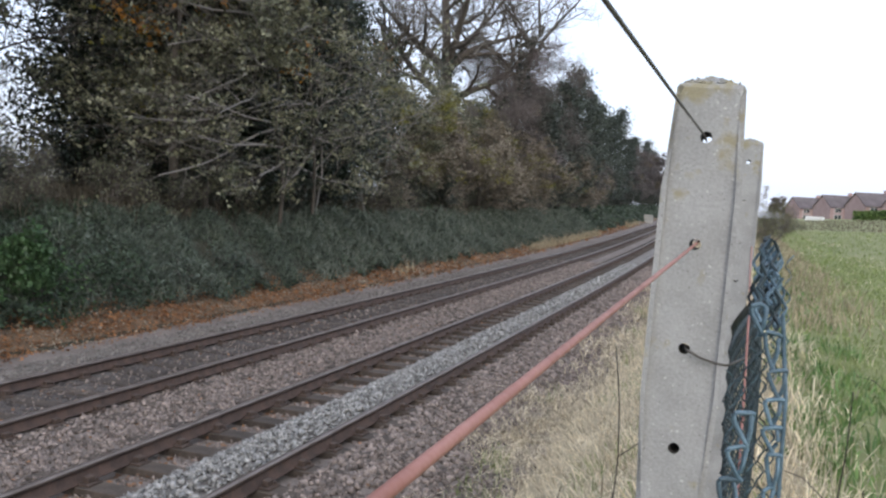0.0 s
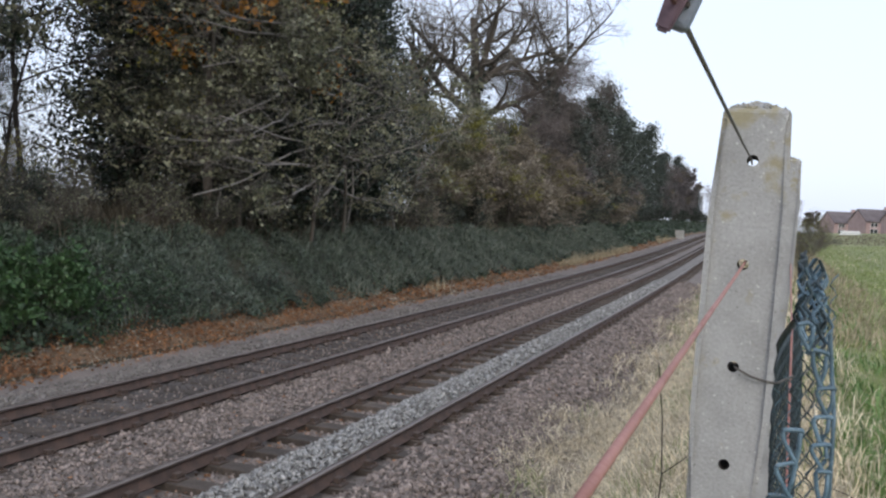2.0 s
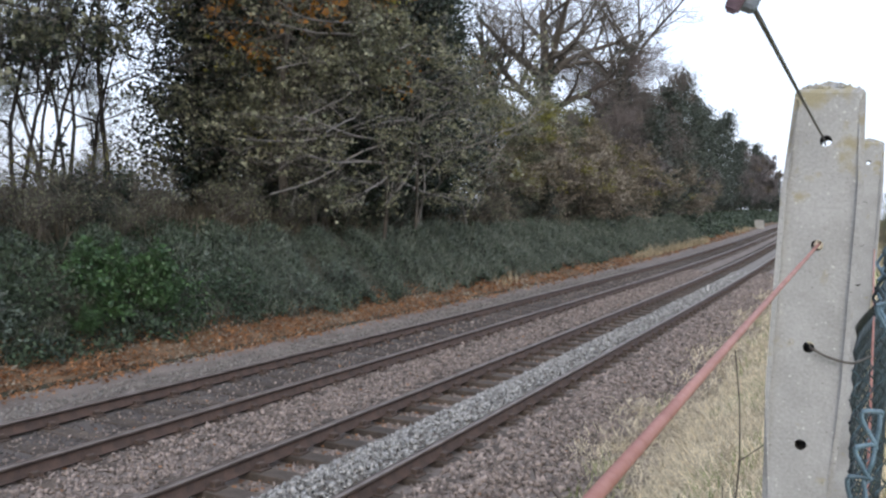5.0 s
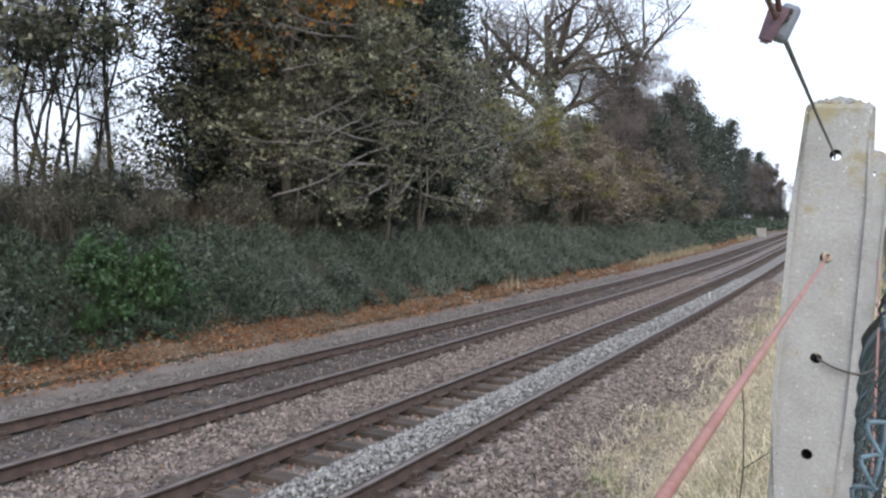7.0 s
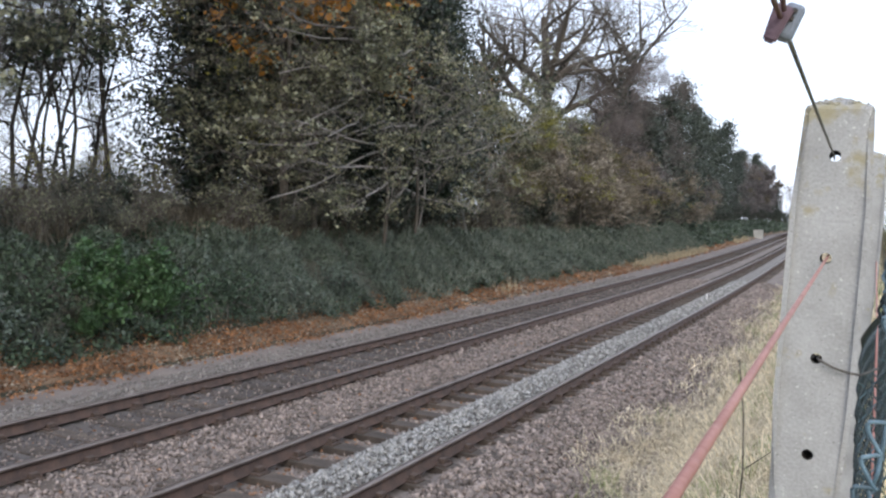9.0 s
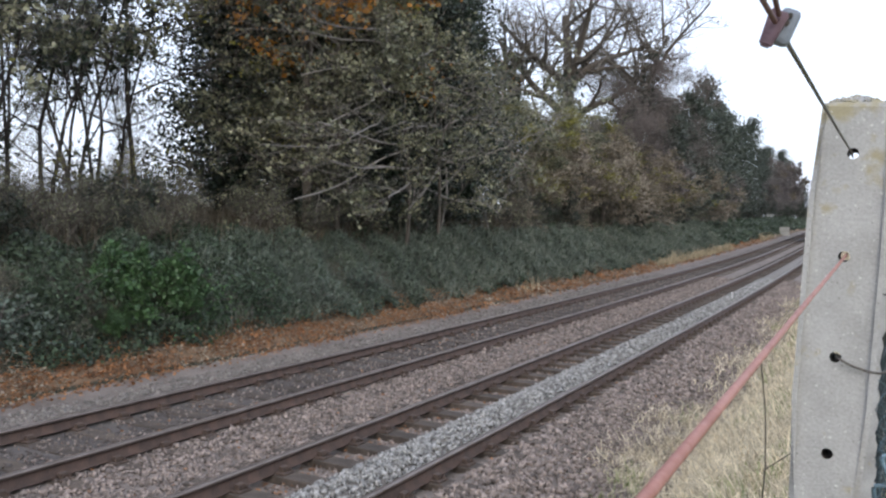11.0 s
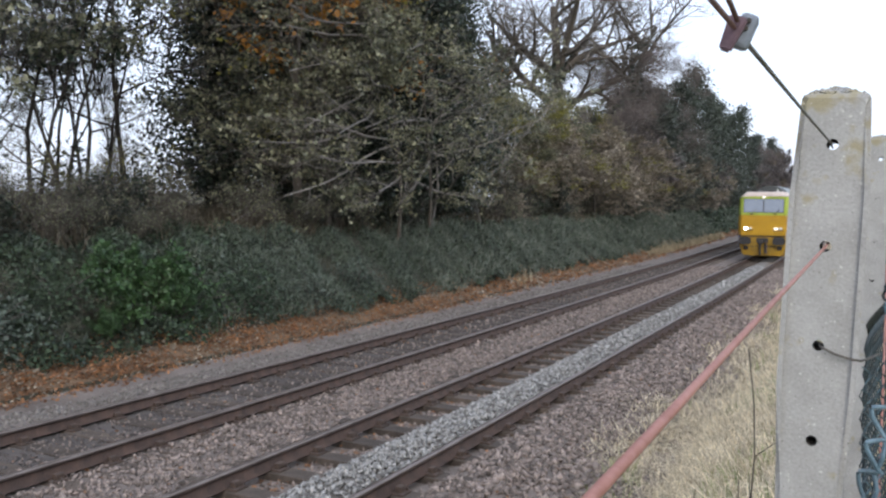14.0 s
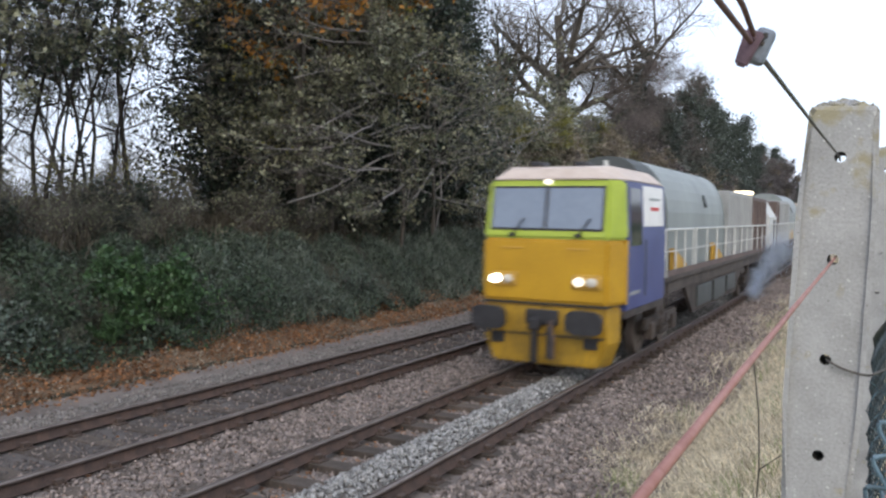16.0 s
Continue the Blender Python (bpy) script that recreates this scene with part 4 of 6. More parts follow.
# ---- grasses ----
def grasses():
    rng = np.random.default_rng(71)
    def sward(name, label, material, x0, x1, zones, height, width, lean=0.6, mask=None):
        VS, FS, off = [], [], 0
        for y0, y1, d, k in zones:
            n = int((x1 - x0) * (y1 - y0) * d)
            x, y = rng.uniform(x0, x1, n), rng.uniform(y0, y1, n)
            clump = 0.5 + 0.5 * np.sin(x * 5.1 + 2 * np.sin(y * 2.3)) * np.sin(y * 3.7 + 1.5 * np.sin(x * 3.1))
            keep = rng.uniform(size=n) < 0.18 + 0.82 * clump
            if mask is not None:
                keep &= mask(x, y, rng.uniform(size=n))
            x, y = x[keep], y[keep]
            xx = x + bend(y) * (x < -0.5)
            V, F = blades(rng, xx, y, land(xx, y) - 0.02, height * k ** 0.3, width * k, lean)
            VS.append(V)
            FS.append(F + off)
            off += len(V)
        tagged(cloud(name, np.concatenate(VS), np.concatenate(FS), material), label, "grass", kind="stuff")
    edge = lambda x, y: -2.95 + 0.28 * np.sin(y * 0.9 + 1) + 0.16 * np.sin(y * 2.4)
    sward("dry_verge_grass", "straw-coloured dry grass on the verge beside the fence", M_STRAW, -3.05, 0.25, ((-7, 1.2, 160, 1.3), (1.2, 14, 950, 1.0), (14, 40, 260, 1.9), (40, 110, 45, 3.5)), 0.24, 0.008, 2.0, lambda x, y, u: (x > edge(x, y)) & (u < np.clip((x - edge(x, y)) * 1.1, 0.03, 1)))
    sward("green_verge_grass", "green blades among the dry verge grass", M_GREENGRASS, -2.6, 0.3, ((1.2, 14, 300, 1.0), (14, 50, 70, 1.9)), 0.22, 0.009, 0.8, lambda x, y, u: (x > edge(x, y)) & (np.sin(x * 2.3 + y * 0.9) * np.sin(y * 0.7 + 1) > 0.1))
    sward("dry_field_edge", "dry tangled grass along the field side of the fence", M_STRAW, 0.15, 1.1, ((-7, 1.5, 130, 1.3), (1.5, 12, 700, 1.0), (12, 50, 200, 1.8)), 0.26, 0.009, 0.9, lambda x, y, u: u < np.clip(1.25 - (x - 0.1) * 1.3, 0.05, 1))
    sward("rough_margin", "tall rough straw and olive grass along the field margin", M_TAN, 0.6, 2.6, ((13, 24, 120, 1.6), (24, 60, 70, 2.4), (60, 95, 25, 4.0)), 0.3, 0.01, 0.9, lambda x, y, u: u < np.clip(1.3 - (x - 0.6) * 0.55 + 0.02 * y - 0.3, 0, 1))
    sward("field_grass", "short green meadow grass in the field", M_GREENGRASS, 0.5, 5.0, ((-7, 2.0, 130, 1.6), (2.0, 12, 800, 1.0), (12, 40, 240, 2.0), (40, 90, 40, 4.0)), 0.1, 0.008, 0.7)
    sward("meadow_grass", "rougher yellow-green grass further out in the field", M_GREENGRASS, 5.0, 34.0, ((12, 40, 60, 2.4), (40, 90, 14, 5.0)), 0.1, 0.008, 0.7)
    sward("rough_strip", "strip of brown dead grass at the end of the field", M_BROWNLEAF, 4.0, 46.0, ((92, 150, 6, 7.0),), 0.1, 0.012, 0.8)
    sward("dry_tufts", "pale dry tufts scattered in the field grass", M_STRAW, 0.8, 6.0, ((1.5, 14, 120, 1.0), (14, 40, 40, 2.0), (40, 90, 8, 4.0)), 0.12, 0.008, 0.8, lambda x, y, u: u < 0.22 + 0.4 * np.sin(x * 2.1 + y * 0.7) * np.sin(y * 0.45))
    sward("field_edge_weeds", "green weeds along the field side of the fence", M_WEED, 0.3, 1.5, ((2.0, 14, 260, 1.0), (14, 30, 70, 1.8)), 0.2, 0.022, 0.9, lambda x, y, u: np.sin(x * 3.1 + y * 1.3) * np.sin(y * 0.8 + 0.6) > -0.2)
    sward("dead_bracken", "dead brown bracken and tall weeds behind the bank", M_BRACKEN, -24.0, -13.6, ((5, 24, 55, 2.2), (24, 60, 16, 3.5)), 0.55, 0.014, 0.9)
    # a straw patch at the foot of the far bank
    sward("straw_patch", "pale straw grass at the foot of the far bank", M_TAN, -11.7, -10.95, ((47, 76, 230, 2.7), (96, 112, 50, 4)), 0.32, 0.011, 0.6)
    sward("bank_grass", "tuft of yellowing grass on the bank foot", M_TAN, -11.7, -11.1, ((27, 29, 110, 2.2), (33, 34.5, 90, 2.2)), 0.3, 0.011, 0.6)


grasses()


# ---- fence ----
def post_section(bm, w, d, z0, z1, hole=None, r=0.0098, sides=16):
    """One length of the square post; hole: the height of a round hole from front to back."""
    def ring(z, k):
        return [bm.verts.new((x * k, y * k, z)) for x, y in ((-w / 2, -d / 2), (w / 2, -d / 2), (w / 2, d / 2), (-w / 2, d / 2))]
    lo, hi = ring(z0, 1), ring(z1, 1)
    if hole is None:
        for i in range(4):
            bm.faces.new((lo[i], lo[(i + 1) % 4], hi[(i + 1) % 4], hi[i]))
        return
    bm.faces.new((lo[1], lo[2], hi[2], hi[1]))
    bm.faces.new((lo[3], lo[0], hi[0], hi[3]))
    rims = []
    for yy, c in ((-d / 2, (lo[0], lo[1], hi[1], hi[0])), (d / 2, (lo[3], lo[2], hi[2], hi[3]))):
        rim = [bm.verts.new((r * math.cos(2 * math.pi * i / sides), yy, hole + r * math.sin(2 * math.pi * i / sides))) for i in range(sides)]
        q = sides // 4
        at = {0: 5, 1: 7, 2: 1, 3: 3}
        for s, (corner, nxt) in enumerate(((c[1], c[2]), (c[2], c[3]), (c[3], c[0]), (c[0], c[1]))):
            i0 = (s * q - q // 2) % sides
            for k in range(q):
                a, b = rim[(i0 + k) % sides], rim[(i0 + k + 1) % sides]
                bm.faces.new((a, b, nxt if k >= q // 2 else corner))
            bm.faces.new((rim[(i0 + q // 2) % sides], corner, nxt))
        rims.append(rim)
    for i in range(sides):
        f = bm.faces.new((rims[0][i], rims[0][(i + 1) % sides], rims[1][(i + 1) % sides], rims[1][i]))
        f.material_index = 1


HOLES = (2.761, 2.578, 2.397, 2.221)


def fence_post(m):
    """A weathered concrete post with a pyramid cap and a row of round wire holes."""
    p = empty("fence_post")
    bm = bmesh.new()
    w, d, top = 0.113, 0.105, 2.85
    cuts = [0.6, 1.2, 1.75] + [2.13, 2.31, 2.488, 2.67] + [top - 0.006]
    for z0, z1 in zip(cuts[:-1], cuts[1:]):
        h = [q for q in HOLES if z0 < q < z1]
        post_section(bm, w, d, z0, z1, h[0] if h else None)
    lo = [bm.verts.new((x, y, top - 0.006)) for x, y in ((-w / 2, -d / 2), (w / 2, -d / 2), (w / 2, d / 2), (-w / 2, d / 2))]
    mid = [bm.verts.new((x * 0.93, y * 0.93, top)) for x, y in ((-w / 2, -d / 2), (w / 2, -d / 2), (w / 2, d / 2), (-w / 2, d / 2))]
    tip = bm.verts.new((0, 0, top + 0.022))
    for i in range(4):
        bm.faces.new((lo[i], lo[(i + 1) % 4], mid[(i + 1) % 4], mid[i]))
        bm.faces.new((mid[i], mid[(i + 1) % 4], tip))
    bmesh.ops.remove_doubles(bm, verts=bm.verts, dist=0.0004)
    long = [e for e in bm.edges if abs(e.verts[0].co.x - e.verts[1].co.x) < 1e-5 and abs(e.verts[0].co.y - e.verts[1].co.y) < 1e-5 and abs(abs(e.verts[0].co.x) - w / 2) < 1e-4]
    bmesh.ops.bevel(bm, geom=long, offset=0.009, segments=2, affect="EDGES")
    bmesh.ops.recalc_face_normals(bm, faces=bm.faces)
    body = part("shaft", bm, M_CONCRETE, p)
    body.data.materials.append(M_HOLE)
    # rough crumbling grit and lichen at the head
    rng = np.random.default_rng(8)
    n = 170
    x, y = rng.uniform(-0.05, 0.05, n), rng.uniform(-0.045, 0.045, n)
    V, F = stones(rng, x, y, top + 0.02 * (1 - np.maximum(np.abs(x) / 0.055, np.abs(y) / 0.05)) + 0.001, np.full(n, 0.008))
    cloud("cap_grit", V, F, M_CONCRETE, p, "crumbling gritty cap")["kind"] = "stuff"
    p.matrix_world = m
    tagged(p, "grey lichen-spotted concrete fence post with round wire holes", "fence post", "concrete posts of the fence")
    return p


def post_pose(x_at_top, y, dz):
    lean = math.degrees(math.atan(0.036))
    return pose(x_at_top + 0.0035 - 0.036 * 2.85, y + 0.0525, dz, 0, lean, 0)


post_near = fence_post(post_pose(-0.037, 1.6, 0.0))
for k, (px_, py_, dz_) in enumerate(((0.050, 4.1, 0.125), (0.08, 6.6, 0.14), (0.118, 9.1, 0.16), (0.16, 11.6, 0.18), (0.2, 14.1, 0.2), (0.24, 16.6, 0.22), (-0.135, -0.9, -0.02))):
    copy_thing(post_near, post_pose(px_, py_, dz_))


def line_wire(name, label, pts, r, material, category="fence wire"):
    P = np.array(pts, float)
    t = np.linspace(0, 1, 24)
    s = np.linspace(0, 1, len(P))
    Q = np.stack([np.interp(t, s, P[:, i]) for i in range(3)], -1)
    return tagged(cloud(name, *tube(Q, np.full(24, r), 8), material), label, category, "wires of the fence")


top_wires = [line_wire("line_wire", "dark straining wire through the top hole of the post", ((-0.039, 1.655, 2.757), (-0.039, 1.6, 2.761), (-0.0405, 1.1, 2.752), (-0.042, 0.50, 2.743)), 0.0017, M_WIRE)]
top_wires.append(line_wire("line_wire", "dark reddish straining wire behind the strainer", ((-0.0425, 0.487, 2.744), (-0.043, 0.1, 2.737), (-0.047, -0.9, 2.72)), 0.0016, M_REDDARK))
top_wires.append(line_wire("line_wire", "doubled tail of the dark straining wire", ((-0.0405, 0.485, 2.7475), (-0.038, 0.42, 2.750), (-0.039, 0.2, 2.748), (-0.042, -0.9, 2.732)), 0.0016, M_REDDARK))
RED_HOLE = (-0.041, 1.6, 2.578)
red_wire = line_wire("red_wire", "faded red plastic-coated line wire through the post", ((0.0, 0.06, 0.002), (0.0, 0.0, 0.0), (-0.001, -0.3, -0.009), (-0.003, -0.9, -0.026), (-0.005, -1.5, -0.044), (-0.008, -2.5, -0.074)), 0.0024, M_REDWIRE)
red_wire.matrix_world = pose(*RED_HOLE)
line_wire("tie_wire", "rusty tie wire from the post hole to the mesh", ((-0.048, 1.63, 2.397), (-0.047, 1.592, 2.396), (-0.022, 1.588, 2.384), (0.0, 1.588, 2.378), (0.022, 1.592, 2.375), (0.05, 1.66, 2.38)), 0.0022, M_WIRE)


def wire_strainer():
    """A cast strainer on the top wire: pink front face, pale side, a short pin."""
    s = empty("wire_strainer", pose(-0.042, 0.50, 2.744, 0, 22, 8) @ Matrix.Scale(0.72, 4))
    bm = loft_blocks((-0.0115, 0.005), (-0.0205, 0.0095))
    part("front_casting", bm, M_PINK, s, "weathered pink cast half")
    bm = box(bmesh.new(), -0.003, 0.0125, -0.0045, 0.013, -0.013, 0.0165, 0.004)
    part("side_casting", bm, M_PALECAST, s, "pale blue-grey cast half")
    # dark discs on the face stand in for the shaded holes of the casting
    for hz in (0.0095, 0.003):
        part("rivet", rod(bmesh.new(), (0.005, -0.0075, hz), (0.005, -0.004, hz), 0.0021, sides=10), M_HOLE, s, "dark disc that stands in for a small shaded hole")
    part("bolt", rod(bmesh.new(), (-0.003, -0.0165, 0.004), (-0.003, -0.011, 0.004), 0.0032, sides=6), M_PINK, s)
    tagged(s, "small mauve and pale cast wire strainer on the fence wire", "wire strainer")
    return s


def loft_blocks(across, up):
    """A wedge-nosed casting."""
    bm = box(bmesh.new(), across[0], across[1], -0.0145, -0.005, up[0], up[1])
    for v in bm.verts:
        if v.co.z < 0:
            v.co.x = -0.003 + (v.co.x + 0.003) * 0.62
    bmesh.ops.bevel(bm, geom=list(bm.edges), offset=0.0018, segments=2, affect="EDGES")
    return bm


strainer = wire_strainer()


def chain_link():
    mesh = empty("chain_link_mesh")
    def panel(y0, y1, top, r, label):
        lines = []
        n = int((y1 - y0) / 0.05)
        for i in range(n):
            y = y0 + i * 0.05
            z = np.arange(1.4, top - 0.01, 0.029)
            k = np.arange(len(z)) % 2
            fx = 0.038 + 0.038 * (y - 1.6) + 0.012 * np.sin(z * 5 + y * 3) + 0.02 * np.sin(y * 2.1)
            P = np.stack([fx + (k - 0.5) * 0.006, y + k * 0.053 + 0.004 * np.sin(z * 9), z], -1)
            lines.append((P, np.full(len(z), r)))
        cloud("woven_panel", *tubes(lines, 4), M_DARKMESH, mesh, label)["kind"] = "stuff"
    panel(2.05, 4.1, 2.40, 0.0024, "dark blue-green diamond mesh")
    panel(4.1, 10.0, 2.50, 0.0022, "dark blue-green diamond mesh")
    # the loose end of the mesh, curled round towards the field behind the post
    def curl(u, z):
        return np.stack([0.026 + u + 0.005 * np.sin(z * 7), 1.78 + 1.6 * u + 0.012 * np.sin(z * 9 + u * 30), z], -1)
    for layer, (u0, pitch, r, colour) in enumerate(((0.0, 0.0175, 0.0017, M_DARKMESH), (0.006, 0.021, 0.0017, M_MIDMESH))):
        lines = []
        for i in range(6):
            top = 2.29 + 2.4 * (u0 + pitch * i) + 0.02 * math.sin(i * 2.3 + layer)
            z = np.arange(1.4, top, 0.0115)
            w = np.abs(((z / 0.046 + 0.5 * (i % 2)) % 1.0) * 2 - 1) - 0.5
            P = curl(u0 + pitch * (i + w * 1.08), z)
            P[:, 1] += 0.07 * layer + 0.004 * np.cos(z * 68)
            lines.append((P, np.full(len(z), r)))
        cloud("loose_end", *tubes(lines, 5), colour, mesh, "curled loose end of the diamond mesh")["kind"] = "stuff"
    tagged(mesh, "blue-green plastic-coated chain-link mesh on the fence", "fence mesh")
    rng = np.random.default_rng(14)

    def strand(pts, r, material=M_BLUEMESH):
        P = np.array(pts, float)
        m = np.linspace(0, len(P) - 1, (len(P) - 1) * 6 + 1)
        Q = np.stack([np.interp(m, np.arange(len(P)), P[:, i]) for i in range(3)], -1)
        for _ in range(2):
            Q[1:-1] = (Q[:-2] + Q[1:-1] * 2 + Q[2:]) / 4
        ob = cloud("mesh_strand", *tube(Q, np.full(len(Q), r), 8), material)
        ob.data.shade_smooth()
        tagged(ob, "bent blue plastic-coated wire link of the mesh", "fence strand", "loose links of the mesh")

    def hooks(x_at, y, z0, z1, wide, tall, r):
        """A column of V-shaped links, each hooked into the one below."""
        z = z1
        while z > z0:
            w, h, x = wide * rng.uniform(0.75, 1.2), tall * rng.uniform(0.85, 1.15), x_at(z) + rng.normal(0, 0.003)
            j = rng.normal(0, 0.004, 6)
            strand(((x + w * 0.5, y + 0.012, z - 0.012), (x + w * 0.5 + j[0], y, z), (x - w * 0.5, y - 0.008, z - 0.004 + j[1]), (x - w * 0.42, y - 0.004, z - h * 0.35), (x + w * 0.12 + j[2], y, z - h), (x + w * 0.3, y + 0.01, z - h * 1.05)), r)
            strand(((x + w * 0.42, y + 0.004, z - 0.006), (x + w * 0.4 + j[3], y - 0.004, z - h * 0.5), (x + w * 0.1 + j[4], y + 0.006, z - h * 1.1)), r)
            z -= h
    hooks(lambda z: 0.108 - 0.075 * max(z - 2.3, 0) - 0.02 * (z > 2.42), 1.75, 1.9, 2.47, 0.026, 0.058, 0.0040)
    hooks(lambda z: 0.03 + 0.16 * (z - 2.1), 1.73, 1.9, 2.27, 0.04, 0.072, 0.0042)
    strand([(0.127 - 0.10 * max(z - 2.3, 0), 1.755 + 0.004 * math.sin(z * 30), z) for z in np.arange(1.85, 2.46, 0.05)], 0.004)
    # the crumpled upper edge
    for q in range(54):
        p = np.array([rng.uniform(0.066, 0.122), rng.uniform(1.86, 2.15), rng.uniform(2.45, 2.585)])
        p[0] = min(p[0], 0.14 - 0.5 * abs(p[2] - 2.49))
        s = rng.choice((-1, 1))
        strand((p, p + (s * 0.012, 0.01, -0.022), p + (s * -0.003, 0.0, -0.046), p + (s * 0.008, -0.01, -0.058)), 0.0033, M_BLUEMESH if q % 3 else M_DARKMESH)
    line_wire("red_wire", "faded red line wire behind the mesh", ((0.06, 1.9, 2.0), (0.07, 2.6, 2.35), (0.075, 3.2, 2.45), (0.09, 4.1, 2.5)), 0.003, M_REDWIRE)


chain_link()


def weed_stems():
    rng = np.random.default_rng(19)
    for x, y, h in ((-0.30, 2.6, 1.35), (-0.42, 3.2, 0.8), (0.28, 2.3, 1.2), (0.36, 2.5, 0.9), (-0.62, 3.6, 0.7), (0.75, 4.2, 1.1)):
        g = ground_at(x, y)
        w = empty("weed_stem")
        P = np.array([(x + 0.03 * math.sin(i * 0.7 + x * 9), y + 0.02 * math.cos(i), g + h * i / 8) for i in range(9)])
        cloud("stalk", *tube(P, np.linspace(0.004, 0.0016, 9), 5), M_BARK_DARK, w)
        for i in (3, 4, 5, 6):
            a = rng.uniform(0, 6.28)
            Q = np.array([P[i], P[i] + (0.08 * math.cos(a), 0.08 * math.sin(a), 0.06), P[i] + (0.15 * math.cos(a), 0.15 * math.sin(a), 0.07)])
            cloud("side_shoot", *tube(Q, np.array([0.0018, 0.0014, 0.0008]), 4), M_BARK_DARK, w)
        tagged(w, "thin dark dead weed stalk standing in the verge", "weed", "dead weed stalks")


weed_stems()


# ---- small lineside things ----
def lineside():
    y = 30.5
    m = empty("marker_peg", pose(-4.55 + float(bend(y)), y, float(climb(y)) - 0.2))
    part("peg", box(bmesh.new(), -0.02, 0.02, -0.02, 0.02, 0, 0.3, 0.005), M_WHITE, m)
    part("cap", box(bmesh.new(), -0.03, 0.03, -0.026, 0.026, 0.3, 0.34, 0.006), M_WHITE, m)
    tagged(m, "small white marker peg standing between the rails", "marker post")
    x, y = -12.2, 122.0
    c = empty("equipment_cabinet", pose(x, y, ground_at(x, y) - 0.05))
    part("body", box(bmesh.new(), -0.6, 0.6, -0.4, 0.4, 0, 1.2, 0.03), M_BOXPALE, c)
    part("lid", box(bmesh.new(), -0.66, 0.66, -0.46, 0.46, 1.205, 1.28, 0.02), M_STONE_FRESH, c)
    part("door", box(bmesh.new(), -0.5, 0.5, -0.425, -0.404, 0.1, 1.1, 0.005), M_BOXPALE, c)
    tagged(c, "pale lineside equipment cabinet beside the far track", "cabinet")


lineside()


# ---- houses across the field ----
def house(x, y, turn, w=7.6, d=8.0, eaves=3.9, ridge=6.5, porch=True):
    h = empty("house", pose(x, y, ground_at(x, y) - 1.5, 0, 0, turn))
    bm = box(bmesh.new(), -w / 2, w / 2, -d / 2, d / 2, 0, eaves)
    for s in (-1, 1):
        a = [bm.verts.new(v) for v in ((s * w / 2, -d / 2, eaves), (s * w / 2, d / 2, eaves), (s * w / 2, 0, ridge - 0.15))]
        bm.faces.new(a)
    part("wall", bm, M_REDBRICK, h)
    for s in (-1, 1):
        bm = bmesh.new()
        e, o = 0.35, 0.18
        pts = [(-w / 2 - o, s * (d / 2 + e), eaves - 0.25), (w / 2 + o, s * (d / 2 + e), eaves - 0.25), (w / 2 + o, 0, ridge), (-w / 2 - o, 0, ridge)]
        lo = [bm.verts.new(p) for p in pts]
        hi = [bm.verts.new((p[0], p[1], p[2] + 0.16)) for p in pts]
        bm.faces.new(lo), bm.faces.new(hi)
        for i in range(4):
            bm.faces.new((lo[i], lo[(i + 1) % 4], hi[(i + 1) % 4], hi[i]))
        part("roof_slope", bm, M_ROOF, h)
    part("chimney", box(bmesh.new(), w * 0.3, w * 0.3 + 0.7, -0.35, 0.35, ridge - 0.4, ridge + 0.8), M_REDBRICK, h)
    for wx, wz, ww, wh in ((-w * 0.27, 2.6, 1.5, 1.0), (w * 0.22, 2.6, 1.5, 1.0), (-w * 0.27, 0.9, 1.7, 1.3)):
        win = part("window", box(bmesh.new(), wx - ww / 2, wx + ww / 2, -d / 2 - 0.06, -d / 2 + 0.02, wz, wz + wh), M_WHITE, h, "white-framed window")
        for k in (0, 1):
            x0 = wx - ww / 2 + 0.08 + k * ww / 2
            part("pane", box(bmesh.new(), x0, x0 + ww / 2 - 0.14, -d / 2 - 0.085, -d / 2 - 0.064, wz + 0.08, wz + wh - 0.08), M_DARKGLASS, win)
    if porch:
        part("porch", box(bmesh.new(), w * 0.05, w * 0.38, -d / 2 - 1.6, -d / 2 - 0.01, 0, 2.4), M_WHITE, h, "white glazed porch")
        part("porch_roof", box(bmesh.new(), w * 0.03, w * 0.40, -d / 2 - 1.7, -d / 2 - 0.01, 2.41, 2.55), M_ROOF, h)
    else:
        part("door", box(bmesh.new(), w * 0.12, w * 0.25, -d / 2 - 0.05, -d / 2 - 0.005, 0.1, 2.15), M_WHITE, h)
    tagged(h, "red-brick house with a brown tiled roof across the field", "house", "row of houses across the field")


for hx, hy, ht, hp in ((16.2, 226, 22, False), (21.4, 208, 22, True), (26.2, 191, 22, False), (31.0, 175, 22, True), (37.2, 164, 22, False)):
    house(hx, hy, ht, porch=hp)


